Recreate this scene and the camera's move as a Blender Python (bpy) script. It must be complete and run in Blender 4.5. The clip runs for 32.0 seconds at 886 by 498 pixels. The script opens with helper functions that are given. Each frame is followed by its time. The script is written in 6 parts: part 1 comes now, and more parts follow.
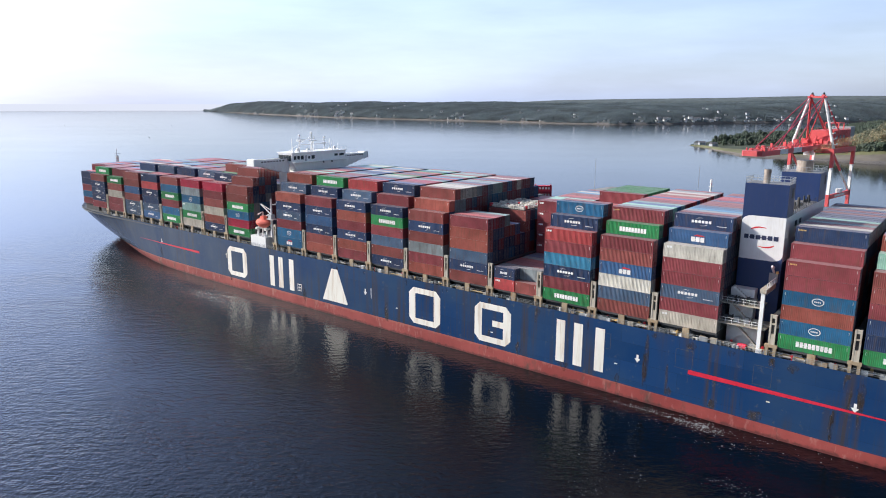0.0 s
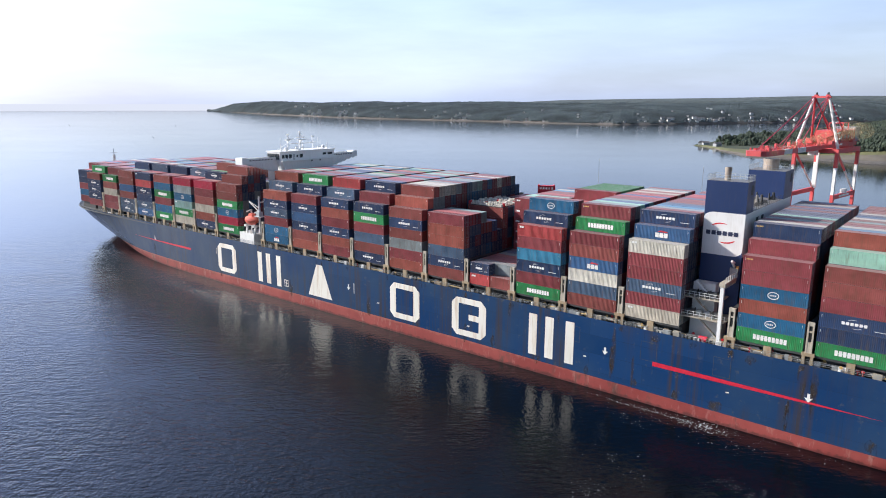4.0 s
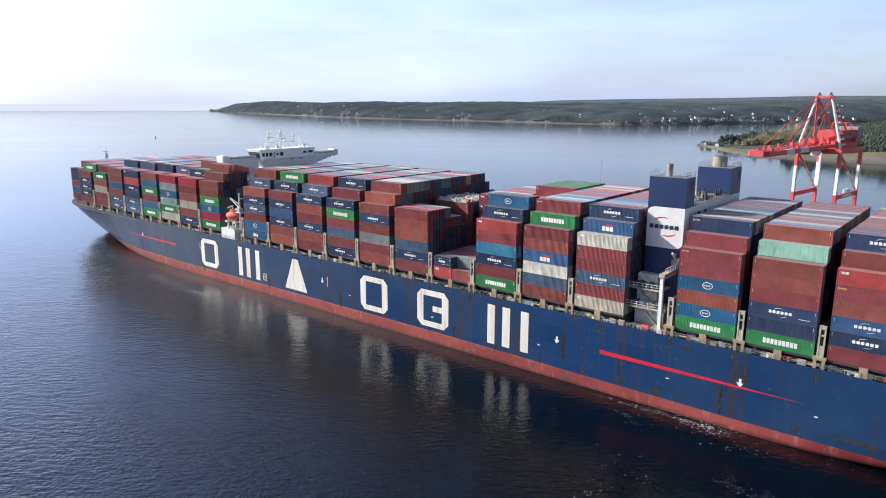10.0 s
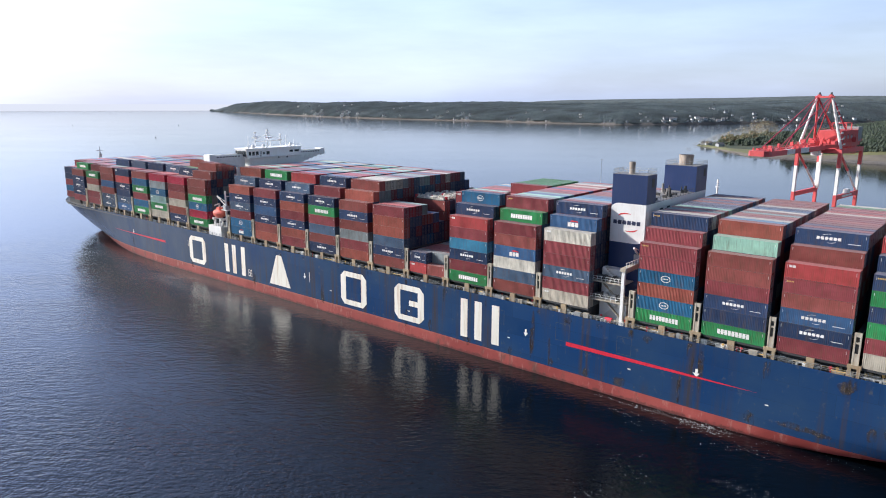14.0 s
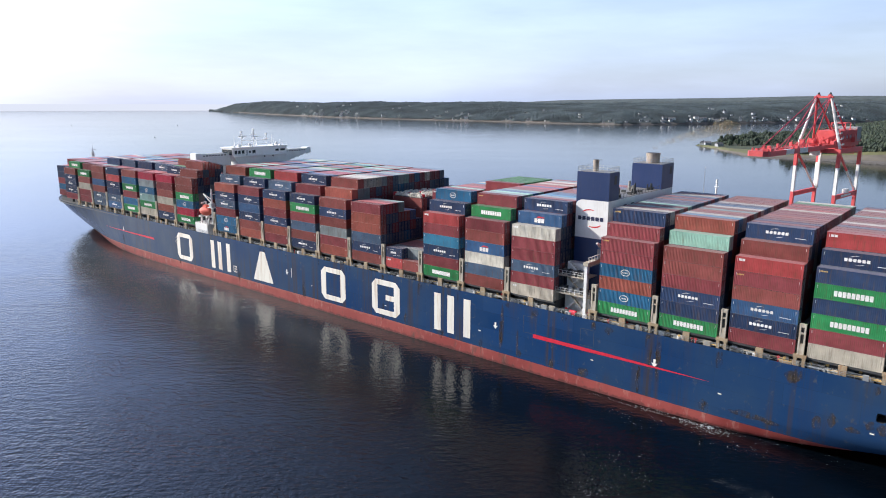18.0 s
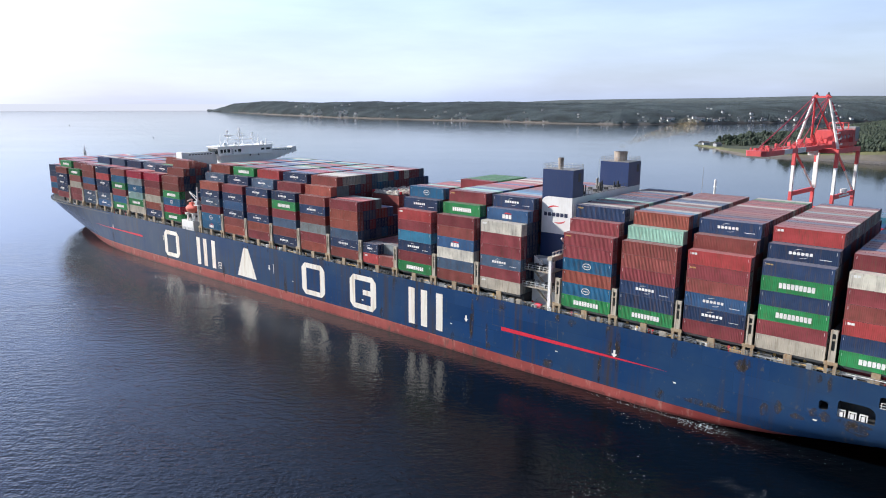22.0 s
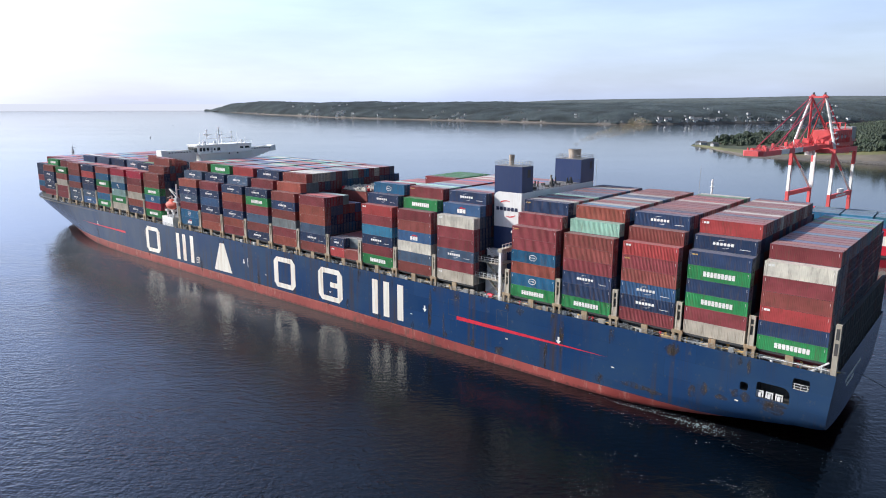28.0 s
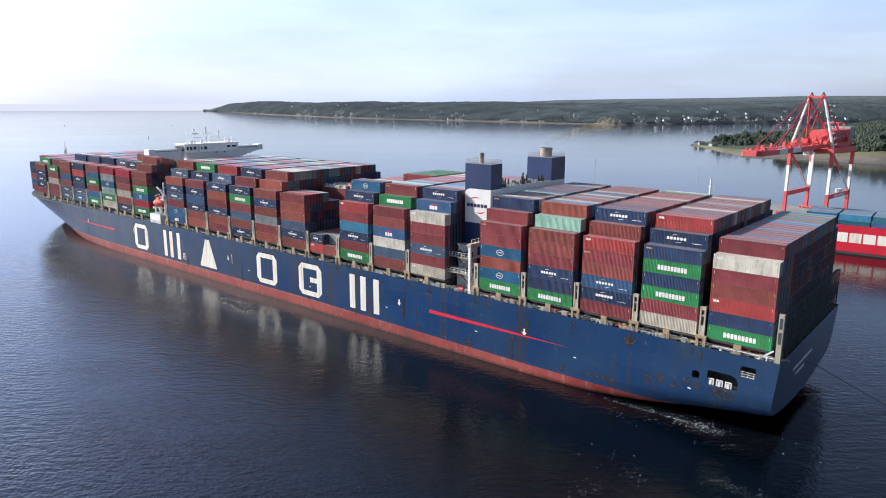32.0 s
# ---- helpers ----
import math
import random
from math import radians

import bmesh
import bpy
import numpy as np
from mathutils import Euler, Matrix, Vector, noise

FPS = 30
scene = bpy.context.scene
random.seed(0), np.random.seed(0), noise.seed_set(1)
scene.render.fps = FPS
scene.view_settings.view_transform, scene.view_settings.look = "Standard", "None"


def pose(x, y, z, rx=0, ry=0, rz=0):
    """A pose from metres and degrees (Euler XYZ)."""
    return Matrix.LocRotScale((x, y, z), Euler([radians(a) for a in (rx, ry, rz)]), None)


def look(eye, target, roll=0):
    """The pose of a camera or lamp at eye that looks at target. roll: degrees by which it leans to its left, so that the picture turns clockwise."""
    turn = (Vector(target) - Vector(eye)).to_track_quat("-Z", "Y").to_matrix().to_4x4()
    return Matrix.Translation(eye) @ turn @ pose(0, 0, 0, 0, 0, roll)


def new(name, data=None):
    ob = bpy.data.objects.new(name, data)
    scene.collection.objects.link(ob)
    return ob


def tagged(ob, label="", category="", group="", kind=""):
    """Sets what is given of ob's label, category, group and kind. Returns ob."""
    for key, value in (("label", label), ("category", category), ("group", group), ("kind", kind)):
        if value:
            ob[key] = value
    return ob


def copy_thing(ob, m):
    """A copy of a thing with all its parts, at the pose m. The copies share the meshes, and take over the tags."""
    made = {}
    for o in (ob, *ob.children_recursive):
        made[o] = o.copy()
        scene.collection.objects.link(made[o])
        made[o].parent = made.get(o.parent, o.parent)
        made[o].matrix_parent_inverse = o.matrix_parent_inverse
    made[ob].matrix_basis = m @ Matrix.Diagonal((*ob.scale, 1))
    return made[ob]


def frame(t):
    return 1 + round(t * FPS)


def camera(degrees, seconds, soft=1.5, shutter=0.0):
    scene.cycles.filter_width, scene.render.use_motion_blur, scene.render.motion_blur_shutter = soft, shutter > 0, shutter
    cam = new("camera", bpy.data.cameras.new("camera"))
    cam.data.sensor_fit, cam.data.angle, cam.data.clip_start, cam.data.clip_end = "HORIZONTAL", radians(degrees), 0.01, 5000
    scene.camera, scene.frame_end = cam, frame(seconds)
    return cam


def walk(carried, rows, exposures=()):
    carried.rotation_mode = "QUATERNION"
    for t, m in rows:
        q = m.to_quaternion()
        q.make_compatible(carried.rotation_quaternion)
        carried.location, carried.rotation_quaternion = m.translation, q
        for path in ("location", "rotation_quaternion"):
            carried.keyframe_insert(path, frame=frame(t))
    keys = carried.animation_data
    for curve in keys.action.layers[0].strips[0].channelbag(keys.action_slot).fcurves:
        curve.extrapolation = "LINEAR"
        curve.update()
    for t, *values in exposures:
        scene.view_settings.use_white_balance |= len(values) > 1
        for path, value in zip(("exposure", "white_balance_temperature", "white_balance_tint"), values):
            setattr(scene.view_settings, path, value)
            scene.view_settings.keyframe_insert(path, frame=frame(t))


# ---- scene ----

# ---- camera: a drone that hovers and turns a little ----
HOVER = 65.33
TILT = 12.144
cam = camera(65.556, 32.0, soft=1.0)


def aim(turn):
    a, b = radians(90 + turn), radians(TILT)
    return look((0, 0, HOVER), (math.cos(a) * math.cos(b) * 100, math.sin(a) * math.cos(b) * 100, HOVER - math.sin(b) * 100), 0.206)


TURNS = ((0, 0.0), (1, 0.094), (2, 0.175), (3, 0.235), (5.5, 0.33), (7, 0.375), (9, 0.43), (11, 0.468), (13, 0.472),
         (16.5, 0.445), (19, 0.38), (21, 0.325), (23, 0.25), (25, 0.195), (27.5, 0.105), (30, 0.02), (32, -0.024))
walk(cam, [(t, aim(d)) for t, d in TURNS])


def ship_pose(t):
    """Where the container ship lies in the world: it glides ahead and swings a little to starboard."""
    u = (t - 16) / 16
    return pose(109.449 - 28.133 * u - 0.12 * u * u, 120.309 + 20.232 * u + 1.455 * u * u, 0, 0, 0, 140.591 - 0.6665 * u + 0.0951 * u * u)


SHIP_TIMES = (0, 4, 8, 12, 16, 20, 24, 28, 32)
MOVING = []

# ---- world and sun ----
SUN_UP, SUN_ROUND = 29.0, -77.0
world = bpy.data.worlds.new("hazy_morning_sky")
scene.world = world
world.use_nodes = True
wn, wl = world.node_tree.nodes, world.node_tree.links
wn.clear()
sky = wn.new("ShaderNodeTexSky")
sky.sky_type, sky.sun_disc = "NISHITA", False
sky.sun_elevation, sky.sun_rotation = radians(SUN_UP), radians(SUN_ROUND)
sky.air_density, sky.dust_density, sky.ozone_density = 1.0, 1.2, 2.0
w_co = wn.new("ShaderNodeTexCoord")
w_map = wn.new("ShaderNodeMapping")
w_map.inputs["Scale"].default_value = (1.2, 1.2, 7.0)
w_map.inputs["Rotation"].default_value = (0.05, 0.10, 0.3)
w_noise = wn.new("ShaderNodeTexNoise")
w_noise.inputs["Scale"].default_value, w_noise.inputs["Detail"].default_value, w_noise.inputs["Roughness"].default_value = 2.2, 7.0, 0.55
w_ramp = wn.new("ShaderNodeValToRGB")
w_ramp.color_ramp.elements[0].position, w_ramp.color_ramp.elements[1].position = 0.36, 0.66
w_mul = wn.new("ShaderNodeMath")
w_mul.operation = "MULTIPLY"
w_mul.inputs[1].default_value = 0.27
w_add = wn.new("ShaderNodeMath")
w_add.operation = "ADD"
w_add.inputs[1].default_value = 0.70
w_mix = wn.new("ShaderNodeMix")
w_mix.data_type, w_mix.blend_type = "RGBA", "ADD"
w_bg = wn.new("ShaderNodeBackground")
w_bg.inputs["Strength"].default_value = 0.066
w_out = wn.new("ShaderNodeOutputWorld")
wl.new(w_co.outputs["Generated"], w_map.inputs["Vector"])
wl.new(w_map.outputs["Vector"], w_noise.inputs["Vector"])
wl.new(w_noise.outputs["Fac"], w_ramp.inputs["Fac"])
wl.new(w_ramp.outputs["Color"], w_mul.inputs[0])
wl.new(w_mul.outputs["Value"], w_add.inputs[0])
w_sep = wn.new("ShaderNodeSeparateXYZ")
w_high = wn.new("ShaderNodeMapRange")
w_high.interpolation_type = "SMOOTHSTEP"
for key, v in (("From Min", 0.20), ("From Max", 0.52), ("To Min", 1.0), ("To Max", 0.5)):
    w_high.inputs[key].default_value = v
w_fac = wn.new("ShaderNodeMath")
w_fac.operation = "MULTIPLY"
wl.new(w_co.outputs["Generated"], w_sep.inputs["Vector"])
wl.new(w_sep.outputs["Z"], w_high.inputs["Value"])
wl.new(w_high.outputs["Result"], w_fac.inputs[0])
wl.new(w_add.outputs["Value"], w_fac.inputs[1])
w_dot, w_near = wn.new("ShaderNodeVectorMath"), wn.new("ShaderNodeVectorMath")
w_dot.operation = w_near.operation = "DOT_PRODUCT"
w_dot.inputs[1].default_value = (math.sin(radians(-40)), math.cos(radians(-40)), 0)
w_near.inputs[1].default_value = (math.sin(radians(-52)) * 0.788, math.cos(radians(-52)) * 0.788, 0.616)
w_side, w_glow, w_sum, w_all = wn.new("ShaderNodeMapRange"), wn.new("ShaderNodeMapRange"), wn.new("ShaderNodeMath"), wn.new("ShaderNodeMath")
w_sum.operation, w_all.operation = "ADD", "MULTIPLY"
w_glow.interpolation_type = "SMOOTHSTEP"
for node, low, high, a, b in ((w_side, -0.5, 0.75, 0.18, 1.03), (w_glow, 0.71, 1.0, 0.0, 1.8)):
    for key, v in (("From Min", low), ("From Max", high), ("To Min", a), ("To Max", b)):
        node.inputs[key].default_value = v
w_veil = wn.new("ShaderNodeMix")
w_veil.data_type, w_veil.blend_type = "RGBA", "MULTIPLY"
w_veil.inputs["Factor"].default_value = 1.0
w_tint = wn.new("ShaderNodeValToRGB")
w_tint.color_ramp.elements[0].color = (5.6, 7.1, 11.2, 1)
w_tint.color_ramp.elements[1].color = (1, 1, 1, 1)
for at, c in ((0.08, (5.95, 7.1, 10.9)), (0.17, (6.1, 7.55, 12.7)), (0.34, (4.6, 6.1, 11.2))):
    w_tint.color_ramp.elements.new(at).color = (*c, 1)
wl.new(w_sep.outputs["Z"], w_tint.inputs["Fac"])
wl.new(w_tint.outputs["Color"], w_veil.inputs["A"])
wl.new(w_co.outputs["Generated"], w_dot.inputs[0])
wl.new(w_co.outputs["Generated"], w_near.inputs[0])
wl.new(w_dot.outputs["Value"], w_side.inputs["Value"])
wl.new(w_near.outputs["Value"], w_glow.inputs["Value"])
wl.new(w_side.outputs["Result"], w_all.inputs[0])
wl.new(w_fac.outputs["Value"], w_all.inputs[1])
wl.new(w_all.outputs["Value"], w_sum.inputs[0])
wl.new(w_glow.outputs["Result"], w_sum.inputs[1])
wl.new(w_sum.outputs["Value"], w_veil.inputs["B"])
wl.new(w_veil.outputs["Result"], w_mix.inputs["B"])
w_mix.inputs["Factor"].default_value = 1.0
wl.new(sky.outputs["Color"], w_mix.inputs["A"])
wl.new(w_mix.outputs["Result"], w_bg.inputs["Color"])
wl.new(w_bg.outputs["Background"], w_out.inputs["Surface"])

sun_lamp = bpy.data.lights.new("sun", "SUN")
sun_lamp.energy, sun_lamp.angle, sun_lamp.color = 4.7, radians(0.6), (1.0, 0.955, 0.885)
sun = new("sun", sun_lamp)
sun_far = Vector((math.cos(radians(90 - SUN_ROUND)) * math.cos(radians(SUN_UP)), math.sin(radians(90 - SUN_ROUND)) * math.cos(radians(SUN_UP)), math.sin(radians(SUN_UP))))
sun.matrix_world = look(sun_far * 400, (0, 0, 0))
scene.view_settings.exposure = 0.42


# ---- materials ----
def material(name):
    m = bpy.data.materials.new(name)
    m.use_nodes = True
    return m, m.node_tree.nodes, m.node_tree.links, m.node_tree.nodes["Principled BSDF"]


def noise_node(n, l, scale, detail=4.0, rough=0.55, stretch=(1, 1, 1), co="Object", own=False):
    c, mp, t = n.new("ShaderNodeTexCoord"), n.new("ShaderNodeMapping"), n.new("ShaderNodeTexNoise")
    mp.inputs["Scale"].default_value = stretch
    t.inputs["Scale"].default_value, t.inputs["Detail"].default_value, t.inputs["Roughness"].default_value = scale, detail, rough
    l.new(c.outputs[co], mp.inputs["Vector"])
    if own:
        info, far, put = n.new("ShaderNodeObjectInfo"), n.new("ShaderNodeMath"), n.new("ShaderNodeVectorMath")
        far.operation, put.operation, far.inputs[1].default_value = "MULTIPLY", "ADD", 80.0
        l.new(info.outputs["Random"], far.inputs[0])
        l.new(mp.outputs["Vector"], put.inputs[0]), l.new(far.outputs["Value"], put.inputs[1])
        l.new(put.outputs["Vector"], t.inputs["Vector"])
    else:
        l.new(mp.outputs["Vector"], t.inputs["Vector"])
    return t


def ramp_node(n, l, source, a, b, low=0.0, high=1.0):
    r = n.new("ShaderNodeMapRange")
    for key, v in (("From Min", a), ("From Max", b), ("To Min", low), ("To Max", high)):
        r.inputs[key].default_value = v
    l.new(source, r.inputs["Value"])
    return r.outputs["Result"]


def mix_node(n, l, fac, a, b, blend="MIX"):
    m = n.new("ShaderNodeMix")
    m.data_type, m.blend_type = "RGBA", blend
    for key, v in (("Factor", fac), ("A", a), ("B", b)):
        if isinstance(v, (tuple, float, int)):
            m.inputs[key].default_value = (*v, 1) if isinstance(v, tuple) else v
        else:
            l.new(v, m.inputs[key])
    return m.outputs["Result"]


def faded_lit(n, l, colour, amount):
    """Upper faces paled towards a chalky grey: weather fading, and daylight on them put into the paint."""
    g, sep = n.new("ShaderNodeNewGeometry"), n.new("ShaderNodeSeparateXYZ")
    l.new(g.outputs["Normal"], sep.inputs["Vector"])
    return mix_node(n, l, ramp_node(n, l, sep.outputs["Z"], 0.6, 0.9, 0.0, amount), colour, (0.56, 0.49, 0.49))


def weathered(name, colour, rough=0.5, metal=0.0, dirt=(0.16, 0.10, 0.06), amount=0.35, scale=0.6, vary=0.12, streak=(1.5, 1.5, 0.18), bump=0.0, fade_lit=0.0, gloss=0.5):
    """Paint with broad fading, fine grain and dirt that runs down."""
    m, n, l, b = material(name)
    broad = noise_node(n, l, scale, 5.0, own=True)
    runs = noise_node(n, l, 1.4, 6.0, 0.65, streak, own=True)
    chips = noise_node(n, l, 3.5, 6.0, 0.7, own=True)
    rnd = n.new("ShaderNodeObjectInfo")
    fade = ramp_node(n, l, broad.outputs["Fac"], 0.3, 0.7, 1 - vary, 1 + vary)
    own = ramp_node(n, l, rnd.outputs["Random"], 0, 1, 1 - vary, 1 + vary)
    mul = n.new("ShaderNodeMath")
    mul.operation = "MULTIPLY"
    l.new(fade, mul.inputs[0]), l.new(own, mul.inputs[1])
    val = n.new("ShaderNodeHueSaturation")
    val.inputs["Color"].default_value = (*colour, 1)
    l.new(mul.outputs["Value"], val.inputs["Value"])
    stain = ramp_node(n, l, runs.outputs["Fac"], 0.5, 0.76, 0.0, amount)
    worn = mix_node(n, l, stain, val.outputs["Color"], dirt)
    b.inputs["Specular IOR Level"].default_value = gloss
    if fade_lit:
        worn = faded_lit(n, l, worn, fade_lit)
    l.new(mix_node(n, l, ramp_node(n, l, chips.outputs["Fac"], 0.63, 0.74, 0.0, amount * 0.9), worn, tuple(c * 0.7 for c in dirt)), b.inputs["Base Color"])
    l.new(ramp_node(n, l, broad.outputs["Fac"], 0.3, 0.7, rough - 0.08, rough + 0.1), b.inputs["Roughness"])
    b.inputs["Metallic"].default_value = metal
    if bump:
        bp = n.new("ShaderNodeBump")
        bp.inputs["Strength"].default_value, bp.inputs["Distance"].default_value = bump, 0.05
        l.new(noise_node(n, l, 3.0, 5.0).outputs["Fac"], bp.inputs["Height"])
        l.new(bp.outputs["Normal"], b.inputs["Normal"])
    return m


PAINTS = {
    "M": ("maroon", (0.240, 0.057, 0.066)), "B": ("reddish brown", (0.250, 0.073, 0.066)), "O": ("orange-brown", (0.31, 0.088, 0.068)),
    "R": ("red", (0.46, 0.076, 0.078)), "K": ("crimson", (0.36, 0.03, 0.06)), "N": ("navy blue", (0.030, 0.054, 0.118)),
    "S": ("slate blue", (0.075, 0.12, 0.19)), "U": ("blue", (0.03, 0.14, 0.27)), "L": ("light blue", (0.06, 0.26, 0.42)),
    "P": ("mid blue", (0.055, 0.13, 0.27)), "G": ("green", (0.035, 0.24, 0.085)), "T": ("mint green", (0.33, 0.58, 0.47)), "W": ("off-white", (0.57, 0.54, 0.47)),
    "V": ("teal blue", (0.035, 0.15, 0.21)), "E": ("beige", (0.52, 0.47, 0.39)), "Y": ("grey", (0.27, 0.31, 0.32)), "C": ("pale grey-green", (0.22, 0.34, 0.32)),
}
PAINT = {k: weathered("container_paint_" + v[0].replace(" ", "_"), v[1], 0.5, amount=0.65, dirt=(0.13, 0.08, 0.055), vary=0.2, scale=0.35, fade_lit=0.30, gloss=0.15) for k, v in PAINTS.items()}
WHITE = weathered("white_marking_paint", (0.78, 0.78, 0.76), 0.5, amount=0.25, dirt=(0.4, 0.3, 0.2))
MARK_RED = weathered("red_marking_paint", (0.55, 0.03, 0.04), 0.5, amount=0.1)
MARK_YELLOW = weathered("yellow_marking_paint", (0.62, 0.40, 0.13), 0.5, amount=0.1)
MARK_NAVY = weathered("navy_marking_paint", (0.02, 0.03, 0.08), 0.5, amount=0.1)


def hull_paint():
    """Blue plating: plate seams, faded plates, rust that runs down, grey scuffs, and haze painted in towards the bow.
    """
    m, n, l, b = material("hull_blue_paint")
    co, sep, comb = n.new("ShaderNodeTexCoord"), n.new("ShaderNodeSeparateXYZ"), n.new("ShaderNodeCombineXYZ")
    l.new(co.outputs["Object"], sep.inputs["Vector"])
    l.new(sep.outputs["X"], comb.inputs["X"]), l.new(sep.outputs["Z"], comb.inputs["Y"])
    plates = n.new("ShaderNodeTexBrick")
    plates.inputs["Scale"].default_value = 1.0
    plates.inputs["Brick Width"].default_value, plates.inputs["Row Height"].default_value = 13.0, 4.3
    plates.inputs["Mortar Size"].default_value, plates.inputs["Bias"].default_value = 0.035, 0.0
    plates.inputs["Color1"].default_value, plates.inputs["Color2"].default_value = (0.0095, 0.040, 0.122, 1), (0.0135, 0.050, 0.146, 1)
    plates.inputs["Mortar"].default_value = (0.012, 0.035, 0.09, 1)
    l.new(comb.outputs["Vector"], plates.inputs["Vector"])
    broad = noise_node(n, l, 0.05, 5.0, 0.6)
    faded = mix_node(n, l, ramp_node(n, l, broad.outputs["Fac"], 0.35, 0.7, 0.0, 0.8), plates.outputs["Color"], (0.034, 0.068, 0.126))
    runs = noise_node(n, l, 0.7, 6.0, 0.7, (1.0, 1.0, 0.025))
    where = noise_node(n, l, 0.07, 2.0, 0.5, (1.0, 1.0, 0.3))
    both = n.new("ShaderNodeMath")
    both.operation = "MULTIPLY"
    l.new(ramp_node(n, l, runs.outputs["Fac"], 0.46, 0.62, 0.0, 0.72), both.inputs[0])
    l.new(ramp_node(n, l, where.outputs["Fac"], 0.47, 0.56, 0.0, 1.0), both.inputs[1])
    rusty = mix_node(n, l, both.outputs["Value"], faded, (0.060, 0.044, 0.032))
    spots = noise_node(n, l, 0.5, 6.0, 0.7, (1.0, 1.0, 0.8))
    scuffed = mix_node(n, l, ramp_node(n, l, spots.outputs["Fac"], 0.60, 0.70, 0.0, 0.6), rusty, (0.10, 0.10, 0.095))
    # paler towards the bow: haze and sky sheen put into the paint, broken by noise
    bow_haze = ramp_node(n, l, sep.outputs["X"], 170, 340, 0.0, 0.46)
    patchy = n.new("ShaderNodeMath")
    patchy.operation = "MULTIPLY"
    l.new(bow_haze, patchy.inputs[0]), l.new(ramp_node(n, l, noise_node(n, l, 0.09, 5.0, 0.65, (1, 1, 0.5)).outputs["Fac"], 0.3, 0.7, 0.6, 2.2), patchy.inputs[1])
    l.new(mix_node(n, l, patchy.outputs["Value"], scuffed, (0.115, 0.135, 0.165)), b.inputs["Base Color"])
    b.inputs["Specular IOR Level"].default_value = 0.24
    l.new(ramp_node(n, l, broad.outputs["Fac"], 0.3, 0.7, 0.15, 0.24), b.inputs["Roughness"])
    bp = n.new("ShaderNodeBump")
    bp.inputs["Strength"].default_value, bp.inputs["Distance"].default_value = 0.12, 0.2
    l.new(noise_node(n, l, 0.4, 4.0).outputs["Fac"], bp.inputs["Height"])
    l.new(bp.outputs["Normal"], b.inputs["Normal"])
    return m


HULL_BLUE = hull_paint()
HULL_WHITE = weathered("hull_white_paint", (0.85, 0.82, 0.74), 0.45, amount=0.75, dirt=(0.42, 0.24, 0.10), scale=0.1, vary=0.06, streak=(0.5, 0.5, 0.05))


def boot_paint():
    """Red antifouling: faded plates, pale scuffs, brown and grey patches, a dark wet edge at the water."""
    m, n, l, b = material("boot_topping_red")
    broad, runs = noise_node(n, l, 0.10, 5.0, 0.6), noise_node(n, l, 0.5, 6.0, 0.7, (1, 1, 0.3))
    c = mix_node(n, l, ramp_node(n, l, broad.outputs["Fac"], 0.35, 0.65), (0.24, 0.040, 0.036), (0.35, 0.075, 0.064))
    c = mix_node(n, l, ramp_node(n, l, runs.outputs["Fac"], 0.55, 0.70, 0.0, 0.7), c, (0.48, 0.27, 0.23))
    c = mix_node(n, l, ramp_node(n, l, noise_node(n, l, 0.16, 5.0, 0.7, (1, 1, 0.4)).outputs["Fac"], 0.58, 0.68, 0.0, 0.8), c, (0.075, 0.058, 0.045))
    co, sep = n.new("ShaderNodeTexCoord"), n.new("ShaderNodeSeparateXYZ")
    l.new(co.outputs["Object"], sep.inputs["Vector"])
    edge = n.new("ShaderNodeMath")
    edge.operation = "ADD"
    l.new(sep.outputs["Z"], edge.inputs[0])
    l.new(ramp_node(n, l, noise_node(n, l, 0.6, 5.0, 0.7).outputs["Fac"], 0.3, 0.7, -0.5, 0.5), edge.inputs[1])
    c = mix_node(n, l, ramp_node(n, l, edge.outputs["Value"], 0.2, 0.7, 0.75, 0.0), c, (0.07, 0.022, 0.02))
    c = mix_node(n, l, ramp_node(n, l, edge.outputs["Value"], 2.7, 3.3, 0.0, 0.45), c, (0.40, 0.16, 0.12))
    l.new(c, b.inputs["Base Color"])
    b.inputs["Roughness"].default_value = 0.55
    return m


BOOT_RED = boot_paint()
STRIPE_RED = weathered("stripe_red", (0.62, 0.02, 0.05), 0.45, amount=0.1)
SHIP_WHITE = weathered("ship_white_paint", (0.80, 0.80, 0.79), 0.4, amount=0.25, dirt=(0.45, 0.36, 0.27), scale=0.3, vary=0.05)
FUNNEL_NAVY = weathered("funnel_navy_paint", (0.014, 0.035, 0.115), 0.4, amount=0.12, scale=0.2, vary=0.1)
TAN = weathered("tan_steel_paint", (0.37, 0.29, 0.19), 0.6, amount=0.8, dirt=(0.30, 0.12, 0.04), scale=0.7)
LIGHT_GREY = weathered("light_grey_ship_paint", (0.52, 0.54, 0.56), 0.5, amount=0.5, dirt=(0.3, 0.22, 0.15), scale=0.4, vary=0.12)
# ship white made brighter: haze over the distant bridge put into the colour
HAZED_WHITE = weathered("bridge_white_hazed", (0.90, 0.90, 0.89), 0.4, amount=0.15, dirt=(0.5, 0.42, 0.33), scale=0.3, vary=0.03)
CANVAS = weathered("weathered_canvas", (0.64, 0.60, 0.53), 0.8, amount=0.6, dirt=(0.26, 0.2, 0.14), scale=0.8, vary=0.2)
PALE = weathered("pale_grey_steel", (0.45, 0.41, 0.34), 0.55, amount=0.8, dirt=(0.33, 0.2, 0.1), scale=0.7)
DARK = weathered("dark_deck_steel", (0.05, 0.055, 0.06), 0.7, amount=0.4, scale=0.4)
